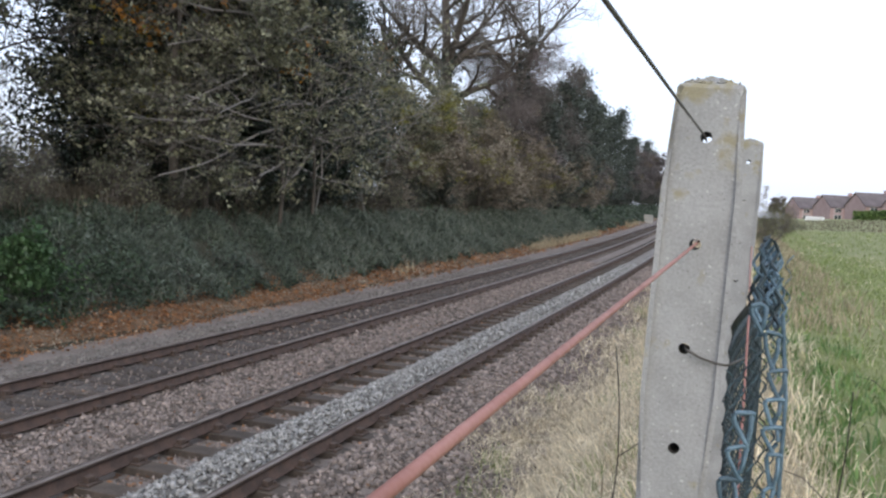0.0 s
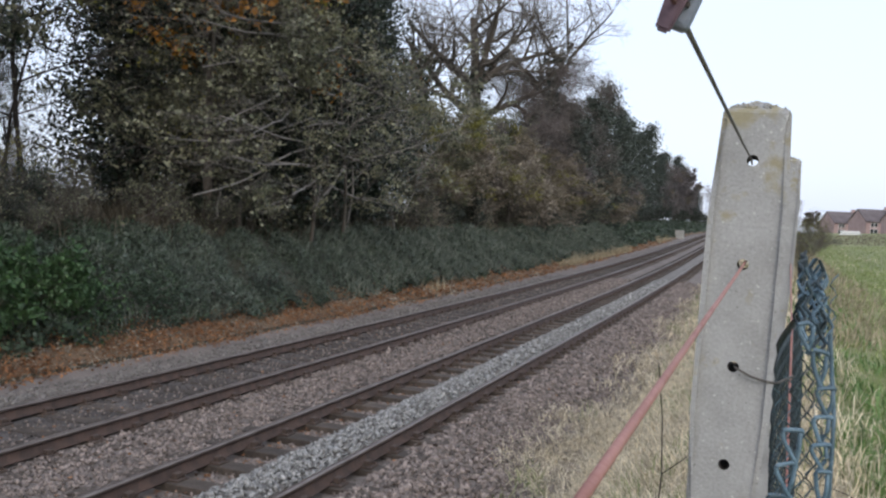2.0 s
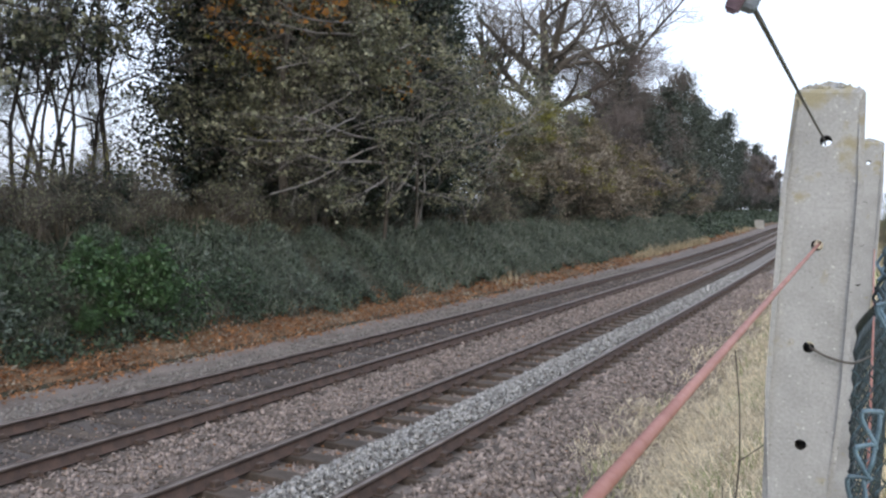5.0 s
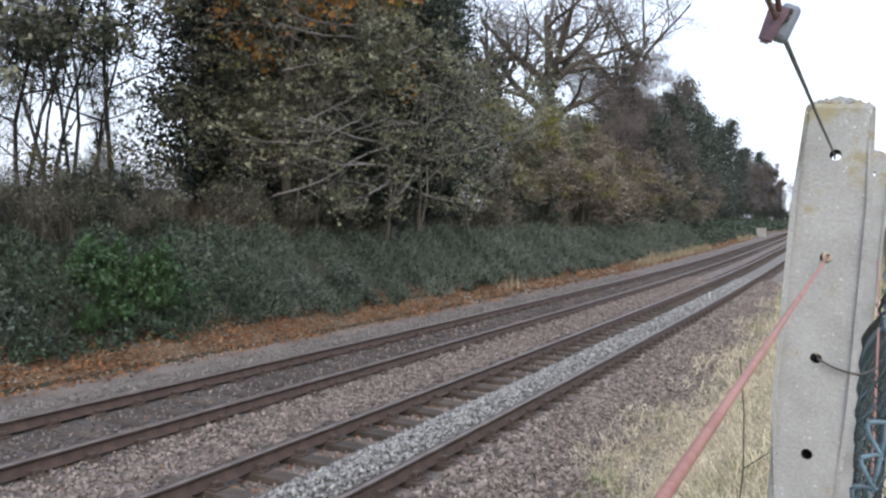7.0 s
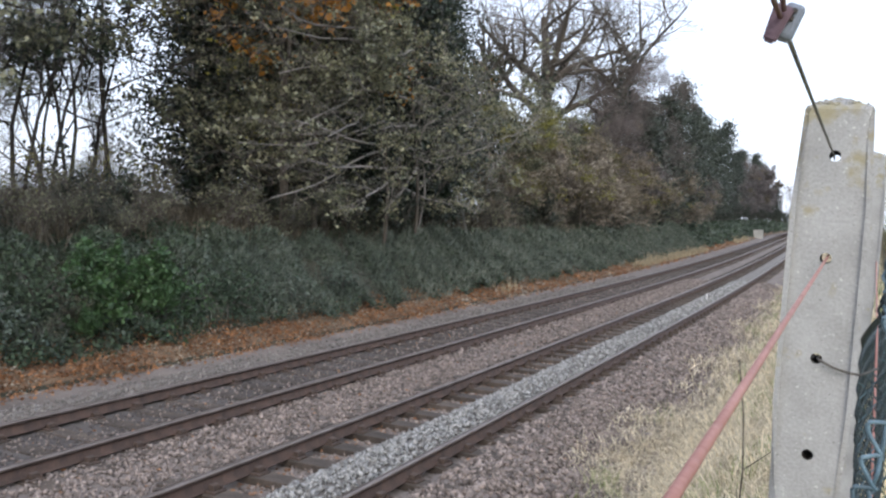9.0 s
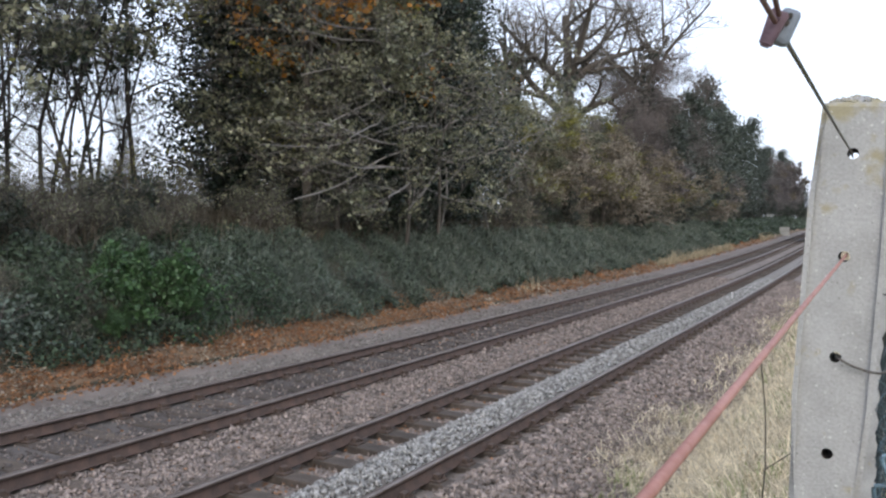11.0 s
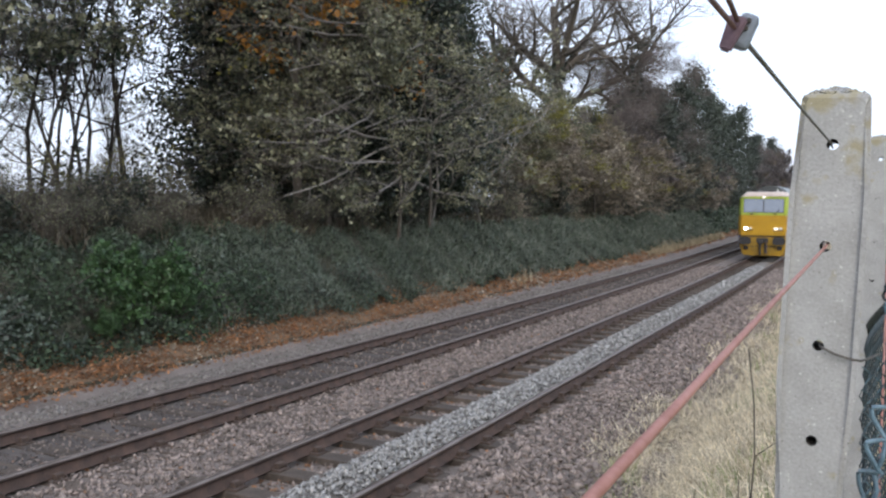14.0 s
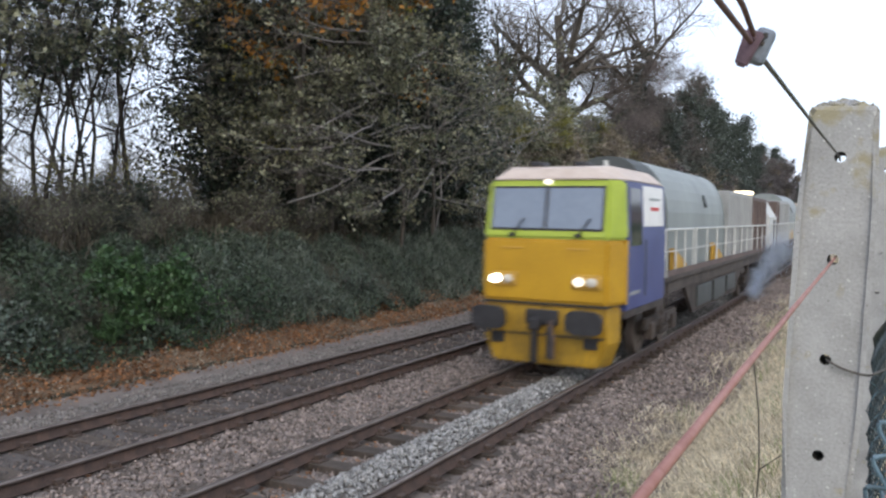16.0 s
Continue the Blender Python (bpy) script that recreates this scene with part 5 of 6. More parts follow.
def field_hedge():
    rng = np.random.default_rng(23)
    b = empty("hedge")
    n = 5200
    f = rng.uniform(0, 1, n)
    x, y = 18.5 + 20 * f, 156 - 6 * f
    C = np.stack([x, y + rng.uniform(-0.6, 0.6, n), land(x, y) + rng.uniform(0, 1, n) * 1.5 + 0.05], -1)
    cloud("foliage", *leaf_quads(rng, C, 0.28), M_HEDGE, b)["kind"] = "stuff"
    stems = [(np.array([(18.7 + 19.5 * i / 30, 156 - 6 * i / 30, float(land(18.7 + 19.5 * i / 30, 156)) - 0.1 + z) for z in (0, 0.7, 1.3)]), np.array([0.04, 0.03, 0.02])) for i in range(31)]
    cloud("woody_core", *tubes(stems, 4), M_BARK_DARK, b)["kind"] = "stuff"
    tagged(b, "clipped green hedge in front of the brick houses", "hedge")
    c = empty("parked_van", pose(13.9, 168, ground_at(13.9, 168) - 1.0, 0, 0, 80))
    part("body", box(box(bmesh.new(), -0.9, 0.9, -2.1, 2.1, 0.3, 1.0, 0.12), -0.8, 0.8, -1.2, 2.0, 1.0, 1.55, 0.15), M_WHITE, c)
    for wx in (-0.85, 0.85):
        for wy in (-1.3, 1.3):
            part("wheel", rod(bmesh.new(), (wx - 0.08, wy, 0.31), (wx + 0.08, wy, 0.31), 0.31, sides=16), M_DARKGLASS, c)
    tagged(c, "white parked van beside the far hedge", "van")


field_hedge()


# ---- the works train: two flat multi-purpose vehicles ----
M_YELLOW_P = mat("warning_yellow_paint", (0.38, 0.21, 0.006), (0.5, 0.29, 0.01), 1.5, 0.45, 0.05, 25)
M_GRIMY = mat("grimy_yellow_paint", (0.2, 0.125, 0.02), (0.46, 0.27, 0.014), 2.2, 0.6, 0.1, 18, streak=0.5)
M_LIME = mat("lime_green_paint", (0.30, 0.385, 0.035), (0.39, 0.48, 0.055), 1.5, 0.45, 0.05, 25)
M_BLUE = mat("dark_blue_paint", (0.035, 0.05, 0.17), (0.055, 0.075, 0.22), 1.5, 0.45, 0.05, 25)
M_CABROOF = mat("dusty_beige_roof", (0.42, 0.33, 0.27), (0.60, 0.52, 0.46), 2, 0.6, 0.1, 30)
M_TANK = mat("grey_tank_paint", (0.17, 0.195, 0.19), (0.27, 0.30, 0.295), 0.8, 0.5, 0.1, 18, streak=0.4)
M_TANKEND = mat("dark_grey_tank_end", (0.035, 0.042, 0.042), (0.07, 0.08, 0.08), 1.0, 0.6, 0.1, 18)
M_BOXGREY = mat("pale_grey_container", (0.24, 0.25, 0.25), (0.36, 0.37, 0.365), 1.2, 0.6, 0.1, 20)
M_BOXBROWN = mat("brown_container", (0.075, 0.052, 0.045), (0.14, 0.10, 0.088), 1.2, 0.7, 0.2, 20)
# rail grime, with the shadow under the deck darkened into the same colour
M_UNDER = mat("grimy_shade_dark_underframe", (0.028, 0.023, 0.02), (0.085, 0.067, 0.056), 2, 0.8, 0.3, 25)
M_BLACK = mat("black_rubber_and_steel", (0.012, 0.012, 0.014), (0.03, 0.03, 0.033), 5, 0.55, 0.1, 40)
M_RAILING = mat("pale_handrail_paint", (0.46, 0.47, 0.45), (0.60, 0.61, 0.59), 4, 0.5, 0.0, 40)
M_OCHRE = mat("ochre_yellow_paint", (0.38, 0.22, 0.03), (0.5, 0.3, 0.05), 3, 0.6, 0.1, 40)
M_REDMARK = mat("red_panel_mark", (0.5, 0.03, 0.03), (0.55, 0.05, 0.05), 3, 0.5, 0.0, 30)
M_TYRE = mat("bright_wheel_steel", (0.14, 0.12, 0.11), (0.25, 0.22, 0.2), 6, 0.5, 0.1, 40, metal=0.6)
M_SCREEN = mat("windscreen_glass", (0.055, 0.085, 0.135), (0.085, 0.12, 0.175), 0.8, 0.06, 0.0, 8)
M_SCREEN.node_tree.nodes["Principled BSDF"].inputs["IOR"].default_value = 2.3


def glow(name, colour, strength):
    m = bpy.data.materials.new(name)
    m.use_nodes = True
    b = m.node_tree.nodes["Principled BSDF"]
    b.inputs["Base Color"].default_value = (0.8, 0.8, 0.78, 1)
    b.inputs["Emission Color"].default_value = (*colour, 1)
    b.inputs["Emission Strength"].default_value = strength
    return m


M_LAMP = glow("lit_headlamp", (1.0, 0.97, 0.9), 9.0)
M_MARKER = glow("lit_marker_lamp", (1.0, 0.9, 0.68), 1.1)
M_WORKLAMP = glow("lit_work_lamp", (1.0, 0.85, 0.55), 2.6)
M_DULL = mat("unlit_lamp_glass", (0.5, 0.47, 0.4), (0.66, 0.63, 0.56), 8, 0.25, 0.0, 60)


def loft(bm, rings):
    """Skin over closed rings of equal length, with caps."""
    vs = [[bm.verts.new(p) for p in r] for r in rings]
    k = len(vs[0])
    for a, b in zip(vs[:-1], vs[1:]):
        for i in range(k):
            bm.faces.new((a[i], a[(i + 1) % k], b[(i + 1) % k], b[i]))
    bm.faces.new(vs[0]), bm.faces.new(vs[-1])
    bmesh.ops.recalc_face_normals(bm, faces=bm.faces)
    return bm


def soften(bm, off=0.04, seg=2):
    es = [e for e in bm.edges if len(e.link_faces) == 2 and e.calc_face_angle(0) > 0.6]
    bmesh.ops.bevel(bm, geom=es, offset=off, segments=seg, affect="EDGES")
    return bm


def rect(y, x0, x1, z0, z1):
    return [(x0, y, z0), (x1, y, z0), (x1, y, z1), (x0, y, z1)]


def works_vehicle(rear_cabin=False):
    v = empty("works_vehicle")
    W, N = 1.27, 1.1
    # cab, its front narrower than its sides
    def plan(y, half, z0, z1, top=None):
        t = half if top is None else top
        return [(-half, y, z0), (half, y, z0), (t, y, z1), (-t, y, z1)]
    bm = loft(bmesh.new(), [plan(0.0, N, 1.23, 2.30), plan(0.45, W, 1.23, 2.30), plan(0.5, W, 1.23, 2.30)])
    nose = part("nose_panel", soften(bm, 0.05), M_YELLOW_P, v, "warning-yellow lower cab front")
    bm = loft(bmesh.new(), [[(-N, 0.012, 2.305), (N, 0.012, 2.305), (N - 0.05, 0.17, 3.2), (-N + 0.05, 0.17, 3.2)], plan(0.47, W, 2.305, 3.2, W - 0.05), plan(0.6, W, 2.305, 3.2, W - 0.05)])
    brow = part("screen_surround", soften(bm, 0.04), M_LIME, v, "lime-green windscreen surround")
    bm = loft(bmesh.new(), [[(-W, y, 1.12), (W, y, 1.12), (W, y, 2.3), (W - 0.05, y, 3.2), (-W + 0.05, y, 3.2), (-W, y, 2.3)] for y in (0.605, 3.3)])
    side = part("cab_side", bm, M_BLUE, v, "dark blue cab sides")
    part("side_skirt", box(bmesh.new(), -W + 0.02, W - 0.02, 0.51, 3.28, 0.98, 1.11, 0.01), M_UNDER, side, "grimy lower edge of the cab")
    part("yellow_return", box(bmesh.new(), -W + 0.001, W - 0.001, 0.503, 0.602, 1.23, 2.3), M_YELLOW_P, side)
    bm = loft(bmesh.new(), [[(-N + 0.07, 0.15, 3.205), (N - 0.07, 0.15, 3.205), (N - 0.32, 0.36, 3.38), (-N + 0.32, 0.36, 3.38)], plan(0.75, W - 0.04, 3.205, 3.44, W - 0.36), plan(3.3, W - 0.04, 3.205, 3.44, W - 0.36)])
    roof = part("cab_roof", soften(bm, 0.03), M_CABROOF, v, "dusty beige cab roof")
    def rake(z):
        return 0.012 + (z - 2.305) / 0.895 * 0.158
    def on_screen(bm, x0, x1, z0, z1, out0, out1):
        return loft(bm, [[(x0, rake(z0) - out1, z0), (x1, rake(z0) - out1, z0), (x1, rake(z1) - out1, z1), (x0, rake(z1) - out1, z1)], [(x0, rake(z0) - out0, z0), (x1, rake(z0) - out0, z0), (x1, rake(z1) - out0, z1), (x0, rake(z1) - out0, z1)]])
    rim = part("screen_rim", on_screen(bmesh.new(), -1.0, 1.0, 2.43, 3.11, 0.0, 0.012), M_BLACK, brow, "black rubber windscreen rim")
    for x0, x1 in ((-0.965, -0.03), (0.03, 0.965)):
        part("windscreen", on_screen(bmesh.new(), x0, x1, 2.465, 3.075, 0.014, 0.022), M_SCREEN, brow, "pale sky-reflecting windscreen pane")
    for wx in (-0.58, 0.58):
        bm = rod(bmesh.new(), (wx, -0.02, 2.36), (wx + 0.2, 0.0, 2.62), 0.012, sides=6)
        box(bm, wx - 0.05, wx + 0.05, -0.03, 0.02, 2.33, 2.39, 0.01)
        part("wiper", bm, M_BLACK, brow)
        bm = box(bmesh.new(), wx - 0.2, wx + 0.2, -0.022, -0.002, 2.13, 2.16, 0.004)
        part("grab_step", bm, M_OCHRE, nose)
    for hx in (-0.74, 0.74):
        bm = soften(loft(bmesh.new(), [rect(-0.07, hx - 0.2, hx + 0.24, 1.52, 1.7), rect(-0.002, hx - 0.26, hx + 0.3, 1.47, 1.75)]), 0.025)
        lamp = part("headlight", bm, M_OCHRE, nose, "headlight cluster in a yellow housing")
        for k, (dx, m) in enumerate(((-0.11, M_LAMP if hx < 0 else M_MARKER), (0.11, M_DULL))):
            bm = bmesh.new()
            bmesh.ops.create_uvsphere(bm, u_segments=16, v_segments=8, radius=0.085, matrix=Matrix.Translation((hx + dx, -0.072, 1.61)) @ Matrix.Diagonal((1.15, 0.35, 0.9, 1)))
            part("lens", bm, m, lamp, "lit white lens" if k == 0 else "unlit lens", True)
    bm = bmesh.new()
    bmesh.ops.create_uvsphere(bm, u_segments=16, v_segments=8, radius=0.05, matrix=Matrix.Translation((0.0, 0.14, 3.17)) @ Matrix.Diagonal((1.6, 0.5, 0.9, 1)))
    part("marker_light", bm, M_MARKER, roof, "lit marker light above the windscreen", True)
    for hx, hy in ((-0.45, 0.9), (0.3, 1.1)):
        bm = box(bmesh.new(), hx - 0.12, hx + 0.12, hy - 0.2, hy + 0.2, 3.44, 3.52, 0.02)
        part("roof_horn", bm, M_BLACK, roof, "dark horn on the roof")
    part("aerial", rod(bmesh.new(), (0.55, 1.6, 3.43), (0.55, 1.6, 3.58), 0.05, 0.04, 10), M_RAILING, roof)
    for s in (-1, 1):
        x = s * (W + 0.004)
        def on_side(y0, y1, z0, z1, t, shift=0.0):
            bm = bmesh.new()
            def xx(z):
                return s * (W - 0.05 * max(0, (z - 2.3) / 0.9) + t)
            return loft(bm, [[(xx(z0), y0, z0), (xx(z0), y1, z0), (xx(z1), y1, z1), (xx(z1), y0, z1)], [(xx(z0) - s * 0.03, y0, z0), (xx(z0) - s * 0.03, y1, z0), (xx(z1) - s * 0.03, y1, z1), (xx(z1) - s * 0.03, y0, z1)]])
        part("side_window", on_side(0.72, 1.5, 2.2, 3.1, 0.008), M_DARKGLASS, side, "dark cab side window")
        pan = part("sign_panel", on_side(1.62, 3.15, 2.5, 3.16, 0.008), M_WHITE, side, "white panel with a small red mark")
        part("red_mark", on_side(2.15, 2.75, 2.76, 2.82, 0.014), M_REDMARK, pan)
        part("grey_bar", on_side(2.05, 2.85, 2.93, 2.97, 0.014), M_TANK, pan)
        part("pale_stripe", on_side(0.7, 1.4, 1.36, 1.42, 0.008), M_BOXGREY, side)
        part("door_handrail", rod(bmesh.new(), (s * (W + 0.05), 1.58, 1.3), (s * (W + 0.05), 1.58, 2.3), 0.012), M_TANKEND, side)
    # front apron, coupling and buffers
    bm = loft(bmesh.new(), [[(-0.92, 0.08, 0.18), (0.92, 0.08, 0.18), (1.07, 0.03, 0.6), (1.07, 0.03, 1.19), (-1.07, 0.03, 1.19), (-1.07, 0.03, 0.6)], [(-1.05, 0.5, 0.18), (1.05, 0.5, 0.18), (1.2, 0.5, 0.6), (1.2, 0.5, 1.19), (-1.2, 0.5, 1.19), (-1.2, 0.5, 0.6)]])
    apron = part("front_apron", soften(bm, 0.03), M_GRIMY, v, "grimy yellow apron below the buffers")
    part("apron_gap", box(bmesh.new(), -1.06, 1.06, 0.012, 0.026, 0.67, 0.7), M_BLACK, apron)
    part("head_rail", box(bmesh.new(), -1.1, 1.1, -0.012, 0.5, 1.194, 1.226), M_BLACK, v)
    bm = box(bmesh.new(), -0.3, 0.28, -0.04, 0.012, 0.86, 1.12, 0.02)
    box(bm, -0.16, -0.06, -0.16, -0.04, 0.22, 0.95, 0.02)
    box(bm, 0.1, 0.2, -0.1, 0.012, 0.3, 0.85, 0.02)
    box(bm, -0.2, 0.0, -0.2, -0.02, 0.78, 0.98, 0.03)
    part("coupling", bm, M_BLACK, v, "black coupling hook and hoses")
    part("brake_hose", rod(rod(bmesh.new(), (0.16, -0.09, 0.95), (0.24, -0.11, 0.6), 0.03), (0.24, -0.11, 0.6), (0.2, -0.05, 0.3), 0.03), M_BOXBROWN, v, "brown brake hose")
    for bx in (-0.83, 0.83):
        bm = rod(bmesh.new(), (bx, 0.02, 0.98), (bx, -0.34, 0.98), 0.14, 0.12, 14)
        pad = [(bx + 0.31 * math.copysign(abs(math.cos(a)) ** 0.6, math.cos(a)), 0.0, 0.98 + 0.2 * math.copysign(abs(math.sin(a)) ** 0.6, math.sin(a))) for a in [2 * math.pi * i / 20 for i in range(20)]]
        loft(bm, [[(p[0], -0.42, p[2]) for p in pad], [(p[0], -0.34, p[2]) for p in pad]])
        part("buffer", bm, M_BLACK, v, "black oval buffer")
        part("apron_slot", box(bmesh.new(), bx - 0.12, bx + 0.12, 0.012, 0.026, 0.5, 0.668), M_BLACK, apron)
    # underframe and deck
    part("deck", box(bmesh.new(), -1.28, 1.28, 3.32, 21.5, 1.4, 1.5, 0.01), M_UNDER, v, "grimy flat deck")
    for s in (-1, 1):
        bm = box(bmesh.new(), s * 1.16 - 0.05, s * 1.16 + 0.05, 3.31, 21.5, 1.14, 1.4, 0.01)
        part("sole_bar", bm, M_UNDER, v)
        bm = loft(bmesh.new(), [[(s * 1.1 - 0.04, 6.0, 1.13), (s * 1.1 - 0.04, 15.2, 1.13), (s * 1.1 - 0.04, 13.8, 0.45), (s * 1.1 - 0.04, 7.0, 0.45)], [(s * 1.1 + 0.04, 6.0, 1.13), (s * 1.1 + 0.04, 15.2, 1.13), (s * 1.1 + 0.04, 13.8, 0.45), (s * 1.1 + 0.04, 7.0, 0.45)]])
        part("truss", bm, M_UNDER, v, "grey-brown trussed side frame")
        for y0, y1, z0 in ((7.3, 9.2, 0.56), (9.6, 11.4, 0.52), (11.8, 13.3, 0.6)):
            part("equipment_box", box(bmesh.new(), s * 1.17 - 0.03, s * 1.17 + 0.03, y0, y1, z0, 1.05, 0.01), M_TANKEND, v)
        # handrails in panels, a kick rail and a folded step behind the cab
        for y0, y1, bays in ((3.5, 6.35, 3), (6.65, 9.5, 2), (9.55, 12.5, 2), (12.8, 16.7, 3), (16.75, 20.9, 3)):
            bm = bmesh.new()
            for k in range(bays + 1):
                yy = y0 + (y1 - y0) * k / bays
                rod(bm, (s * 1.24, yy, 1.5), (s * 1.24, yy, 2.43), 0.02)
            for zz, rr in ((2.43, 0.022), (2.0, 0.013)):
                rod(bm, (s * 1.24, y0, zz), (s * 1.24, y1, zz), rr)
            part("handrail", bm, M_RAILING, v, "pale tubular handrail panel")
        part("kick_rail", box(bmesh.new(), s * 1.25 - 0.012, s * 1.25 + 0.012, 3.4, 21.3, 1.5, 1.62), M_BOXBROWN, v, "rust-stained kick rail along the deck")
        bm = bmesh.new()
        for zz in (0.5, 0.8, 1.1):
            box(bm, s * 1.22 - 0.05, s * 1.22 + 0.05, 3.36, 3.8, zz, zz + 0.03)
        for yy in (3.37, 3.79):
            rod(bm, (s * 1.22, yy, 0.48), (s * 1.22, yy, 1.4), 0.014)
        part("side_step", bm, M_UNDER, v, "grimy folding step below the deck")
        for yy in (13.6, 15.0, 19.8):
            part("air_cylinder", rod(bmesh.new(), (s * 1.0, yy, 0.98), (s * 1.0, yy + 0.9, 0.98), 0.14, sides=14), M_UNDER, v, "grimy air cylinder under the deck")
        for yy in (4.5, 9.4):
            bm = soften(loft(bmesh.new(), [rect(yy, s * 1.15 - 0.06, s * 1.15 + 0.06, 1.525, 2.05), rect(yy + 1.3, s * 1.15 - 0.06, s * 1.15 + 0.06, 1.525, 1.7)]), 0.02)
            part("chock", bm, M_OCHRE, v, "ochre chock on the deck")
        part("step_light", box(bmesh.new(), s * 1.28 - 0.02, s * 1.28 + 0.02, 3.34, 3.46, 1.5, 1.85, 0.01), M_BOXGREY, v)
    # bogies
    for by in (4.15, 17.9):
        bm = bmesh.new()
        for s in (-1, 1):
            box(bm, s * 1.0 - 0.06, s * 1.0 + 0.06, by - 1.35, by + 1.35, 0.5, 0.72, 0.02)
            for wy in (-0.95, 0.95):
                box(bm, s * 1.03 - 0.1, s * 1.03 + 0.1, by + wy - 0.16, by + wy + 0.16, 0.3, 0.62, 0.03)
            for k in (-0.22, 0, 0.22):
                rod(bm, (s * 1.03, by + k, 0.3), (s * 1.03, by + k, 0.62), 0.09, sides=10)
        box(bm, -1.0, 1.0, by - 0.3, by + 0.3, 0.45, 1.1, 0.02)
        part("bogie", bm, M_UNDER, v, "grimy bogie frame with springs")
    for wy in (3.2, 5.1, 16.95, 18.85):
        bm = rod(bmesh.new(), (-0.9, 0, 0), (0.9, 0, 0), 0.075, sides=12)
        for s in (-1, 1):
            rod(bm, (s * 0.69, 0, 0), (s * 0.82, 0, 0), 0.42, sides=32)
            rod(bm, (s * 0.66, 0, 0), (s * 0.69, 0, 0), 0.45, sides=32)
            for k in range(6):
                a = k * math.pi / 3
                rod(bm, (s * 0.82, 0.2 * math.cos(a), 0.2 * math.sin(a)), (s * 0.835, 0.2 * math.cos(a), 0.2 * math.sin(a)), 0.03, sides=8)
        ob = part("wheelset", bm, M_TYRE, v, "steel wheelset")
        ob.matrix_basis = pose(0, wy, 0.42)
    # load: rounded tank, container, brown box, end cabin
    def arch(y, w=1.08, z0=1.525, z1=2.42, n=18):
        return [(-w, y, z0), (w, y, z0)] + [(w * math.copysign(abs(math.cos(math.pi * i / n)) ** 0.8, math.cos(math.pi * i / n)), y, z1 + (3.78 - z1) * math.sin(math.pi * i / n) ** 0.8) for i in range(n + 1)]
    tank = part("tank", loft(bmesh.new(), [arch(4.3), arch(11.7)]), M_TANK, v, "grey round-topped tank")
    part("tank_front", loft(bmesh.new(), [arch(3.5, 0.9, 1.525, 2.35), arch(4.28, 1.07, 1.525, 2.42)]), M_TANKEND, tank, "dark grey tank end")
    for yy in (4.32, 11.6):
        part("tank_rib", loft(bmesh.new(), [arch(yy, 1.095, 1.53, 2.43), arch(yy + 0.09, 1.095, 1.53, 2.43)]), M_TANK, tank)
    for s in (-1, 1):
        part("tank_hatch", rod(bmesh.new(), (s * 0.85, 8.8, 2.98), (s * 1.05, 8.8, 3.05), 0.15, sides=18), M_TANKEND, tank, "round dark hatch")
    cont = part("container", box(bmesh.new(), -1.18, 1.18, 11.95, 17.0, 1.525, 3.38, 0.03), M_BOXGREY, v, "pale grey container")
    for k in range(12):
        for s in (-1, 1):
            part("container_rib", box(bmesh.new(), s * 1.195 - 0.015, s * 1.195 + 0.015, 12.15 + k * 0.4, 12.28 + k * 0.4, 1.65, 3.28), M_BOXGREY, cont)
    part("work_lamp", box(bmesh.new(), 0.75, 1.25, 15.8, 16.7, 3.39, 3.48, 0.02), M_WORKLAMP, cont, "lit amber-white work lamp")
    end = 18.4 if rear_cabin else 21.3
    rust = part("brown_module", box(bmesh.new(), -1.18, 1.18, 17.2, end, 1.525, 3.33, 0.03), M_BOXBROWN, v, "rust-brown equipment module")
    for k in range(int((end - 17.4) / 0.45)):
        for s in (-1, 1):
            part("module_rib", box(bmesh.new(), s * 1.195 - 0.015, s * 1.195 + 0.015, 17.4 + k * 0.45, 17.48 + k * 0.45, 1.6, 3.22), M_BOXBROWN, rust)
    if rear_cabin:
        ring = [(-1.2, 1.525), (1.2, 1.525), (1.2, 2.7), (0.8, 3.3), (-0.8, 3.3), (-1.2, 2.7)]
        cab = part("end_cabin", soften(loft(bmesh.new(), [[(x, y, z) for x, z in ring] for y in (18.6, 21.4)]), 0.03), M_RAILING, v, "pale rounded end cabin")
        for s in (-1, 1):
            part("cabin_door", box(bmesh.new(), s * 1.21 - 0.008, s * 1.21 + 0.008, 19.2, 19.9, 1.6, 2.6), M_BLACK, cab)
    for o in v.children_recursive:
        if not o.name.startswith(("wheelset", "bogie")):
            for w in o.data.vertices:
                w.co.z += max(0.0, w.co.z - 2.3) * 0.1
    tagged(v, "yellow-fronted blue and grey rail works vehicle with lit headlights", "rail vehicle", "vehicles of the works train")
    return v


lead = works_vehicle()
trail = works_vehicle(True)
tagged(trail, "second grey rail works vehicle coupled behind the first", "rail vehicle", "vehicles of the works train")


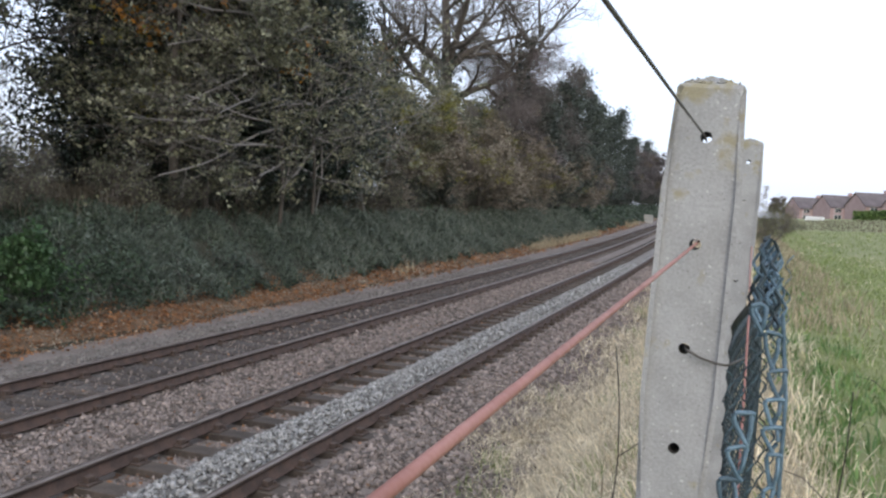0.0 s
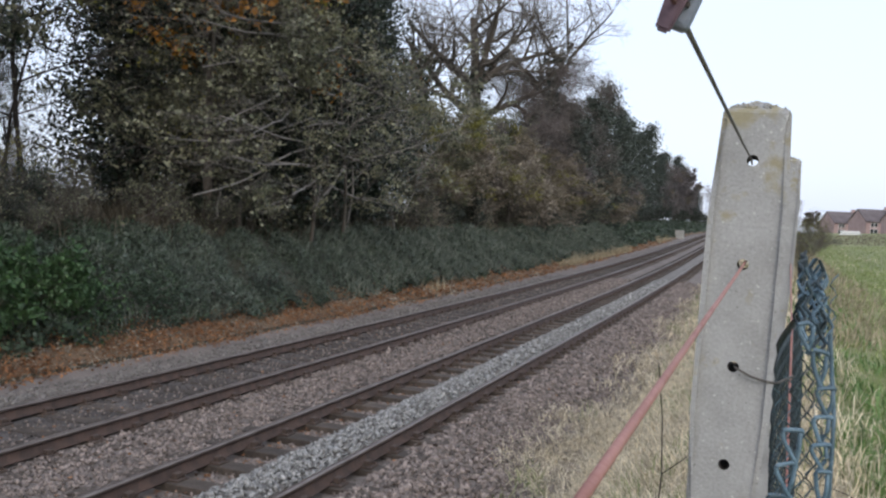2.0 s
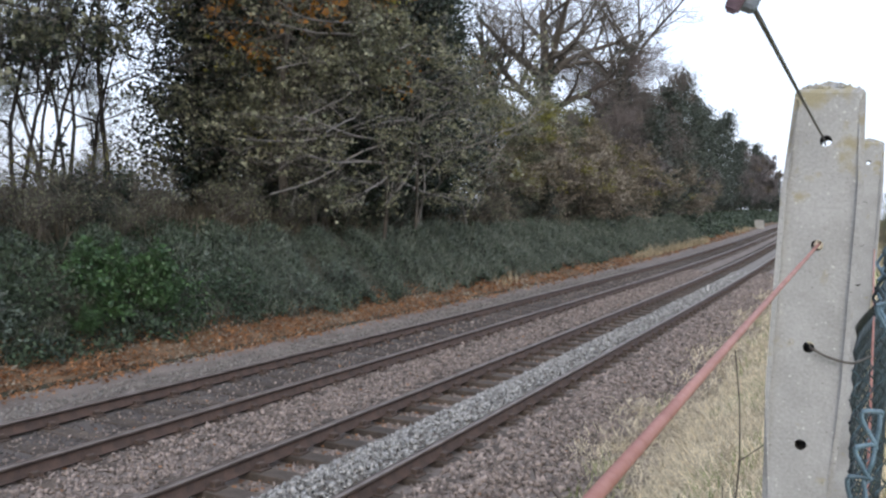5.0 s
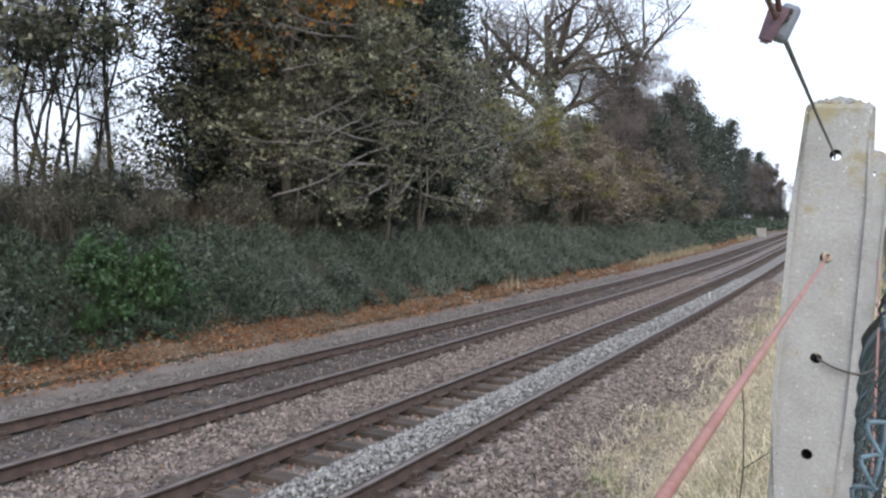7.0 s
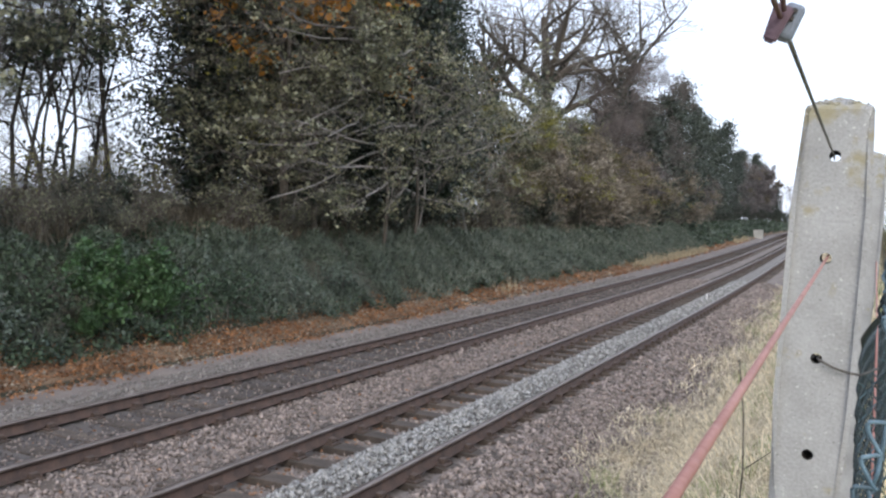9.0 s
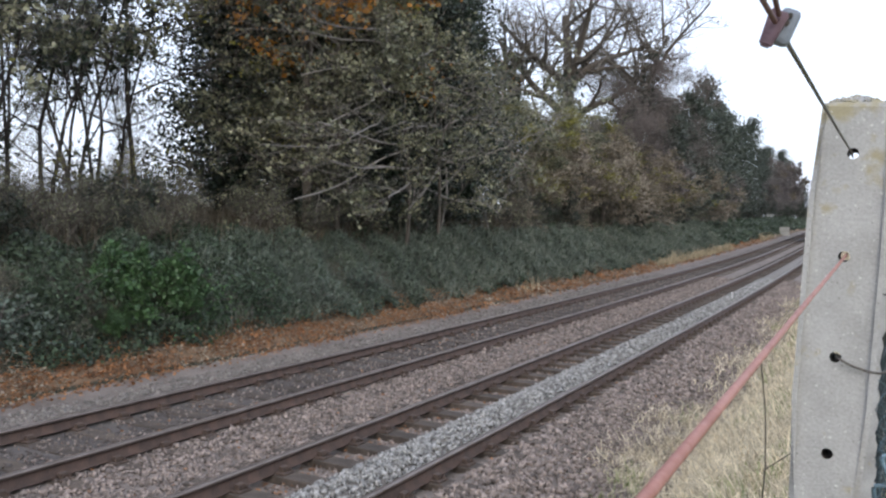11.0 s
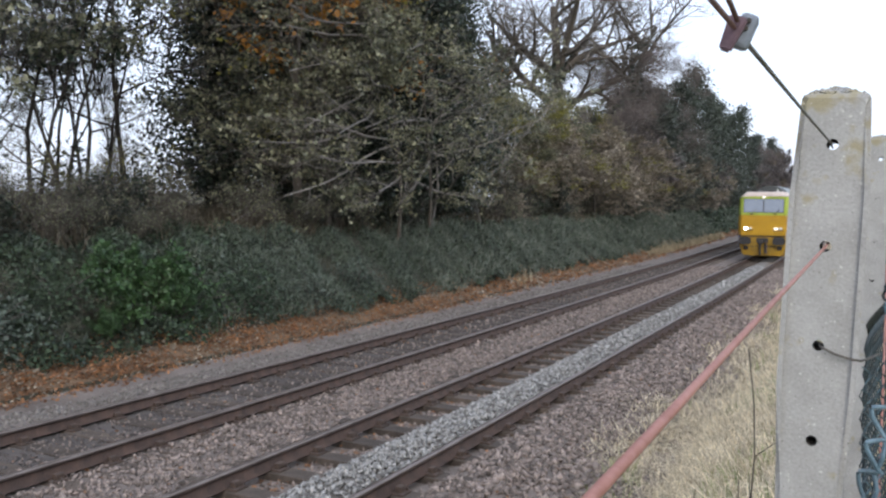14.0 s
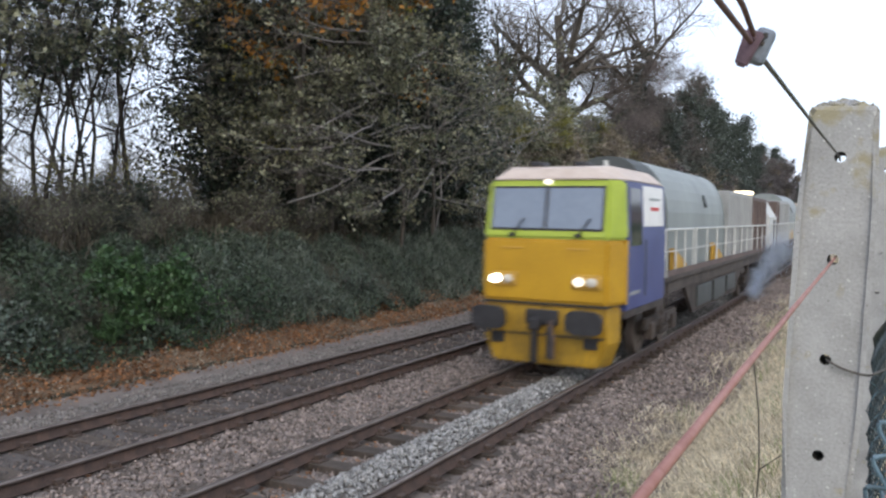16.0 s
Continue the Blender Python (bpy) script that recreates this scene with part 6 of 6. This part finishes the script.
def exhaust_smoke():
    """Thin bluish smoke of fine flecks that trails low beside the leading vehicle's rear bogie."""
    m = mat("thin_blue_smoke", (0.42, 0.50, 0.62), (0.60, 0.68, 0.78), 1.0, 1.0, 0.0, 10, through_light=0.5)
    s = empty("exhaust_smoke")
    rng = np.random.default_rng(33)
    for i in range(12):
        f = i / 11
        n = 1700
        c = np.array([1.35 + 0.4 * f + rng.normal(0, 0.1), 16.4 + 5.0 * f, 0.35 + 1.5 * f + rng.normal(0, 0.1)])
        C = c + rng.normal(0, 1, (n, 3)) * (0.12 + 0.22 * f, 0.3 + 0.3 * f, 0.14 + 0.24 * f)
        C = C[C[:, 2] > -0.1]
        cloud("puff", *leaf_quads(rng, C, 0.02, 0.0, 1.0), m, s)["kind"] = "stuff"
    tagged(s, "thin blue exhaust smoke drifting beside the train", "smoke")
    return s


smoke = exhaust_smoke()


def passing_car():
    """A white car on the road behind the trees."""
    t = empty("passing_car")
    bm = box(bmesh.new(), -0.88, 0.88, -2.15, 2.15, 0.28, 0.86, 0.14)
    body = part("body", bm, M_WHITE, t)
    part("cabin", box(bmesh.new(), -0.74, 0.74, -1.75, 0.95, 0.865, 1.42, 0.2), M_DARKGLASS, t, "dark glazed cabin")
    part("roof", box(bmesh.new(), -0.66, 0.66, -1.5, 0.55, 1.4, 1.5, 0.045), M_WHITE, t)
    for wx in (-0.84, 0.84):
        for wy in (-1.3, 1.35):
            part("wheel", rod(bmesh.new(), (wx - 0.09, wy, 0.31), (wx + 0.09, wy, 0.31), 0.31, sides=20), M_DARKGLASS, t)
        part("headlight", box(bmesh.new(), wx * 0.75 - 0.16, wx * 0.75 + 0.16, 2.1, 2.165, 0.6, 0.74, 0.02), M_DARKGLASS, t)
    tagged(t, "white car driving along the road behind the trees", "car")
    return t


car = passing_car()


def motions():
    walk(car, [(s, pose(-24.0, 25.3 + 16.7 * s, ground_at(-24.0, 25.3 + 16.7 * s) - 0.1)) for s in (0, 0.5, 1, 1.5, 2, 3, 4, 6, 8, 10, 12, 14, 16)])
    # distance of the leading cab front along the line, second by second
    T = (0.0, 16.0)
    S = (276.9, 12.9)
    ROWS = [0.5 * i for i in range(33)]
    def vehicle_pose(s, length):
        x0, x1, z0, z1 = float(bend(s)), float(bend(s + length)), float(climb(s)), float(climb(s + length))
        return pose(NEAR_C + x0, s, z0, math.degrees(math.atan2(z1 - z0, length)), 0, math.degrees(math.atan2(x0 - x1, length)))
    walk(lead, [(t, vehicle_pose(float(s), 21.5)) for t, s in zip(ROWS, np.interp(ROWS, T, S))])
    walk(smoke, [(t, vehicle_pose(float(s), 21.5)) for t, s in zip(ROWS, np.interp(ROWS, T, S))])
    walk(trail, [(t, vehicle_pose(float(s) + 22.2, 21.5) @ pose(0, 21.5, 0, 0, 0, 180)) for t, s in zip(ROWS, np.interp(ROWS, T, S))])
    # the pulled line wires and the strainer swing back and come to rest
    sway = ((0, -0.9), (0.5, -0.78), (1, -0.68), (1.5, -0.64), (2, -0.4), (2.5, -0.24), (3, -0.22), (4, -0.1), (7, 0.1), (9, 0.05), (12, 0.0), (15.5, -0.07), (16, 0.0))
    walk(red_wire, [(t, pose(*RED_HOLE, 0, 0, a)) for t, a in sway])
    hole = Matrix.Translation((-0.039, 1.6, 2.761))
    for ob in top_wires + [strainer]:
        rest = ob.matrix_basis.copy()
        walk(ob, [(t, hole @ pose(0, 0, 0, 0, 0, a) @ hole.inverted() @ rest) for t, a in sway])
    # the wheels roll: 68 degrees a step at most
    ts = [i / 30 for i in range(481)]
    roll = np.degrees((276.9 - np.interp(ts, T, S)) / 0.42)
    for v, way in ((lead, 1), (trail, -1)):
        for ob in [o for o in v.children if o.name.startswith("wheelset")]:
            at = ob.matrix_basis.translation.copy()
            walk(ob, [(t, pose(at.x, at.y, at.z, way * float(a) % 360, 0, 0)) for t, a in zip(ts, roll)])


motions()
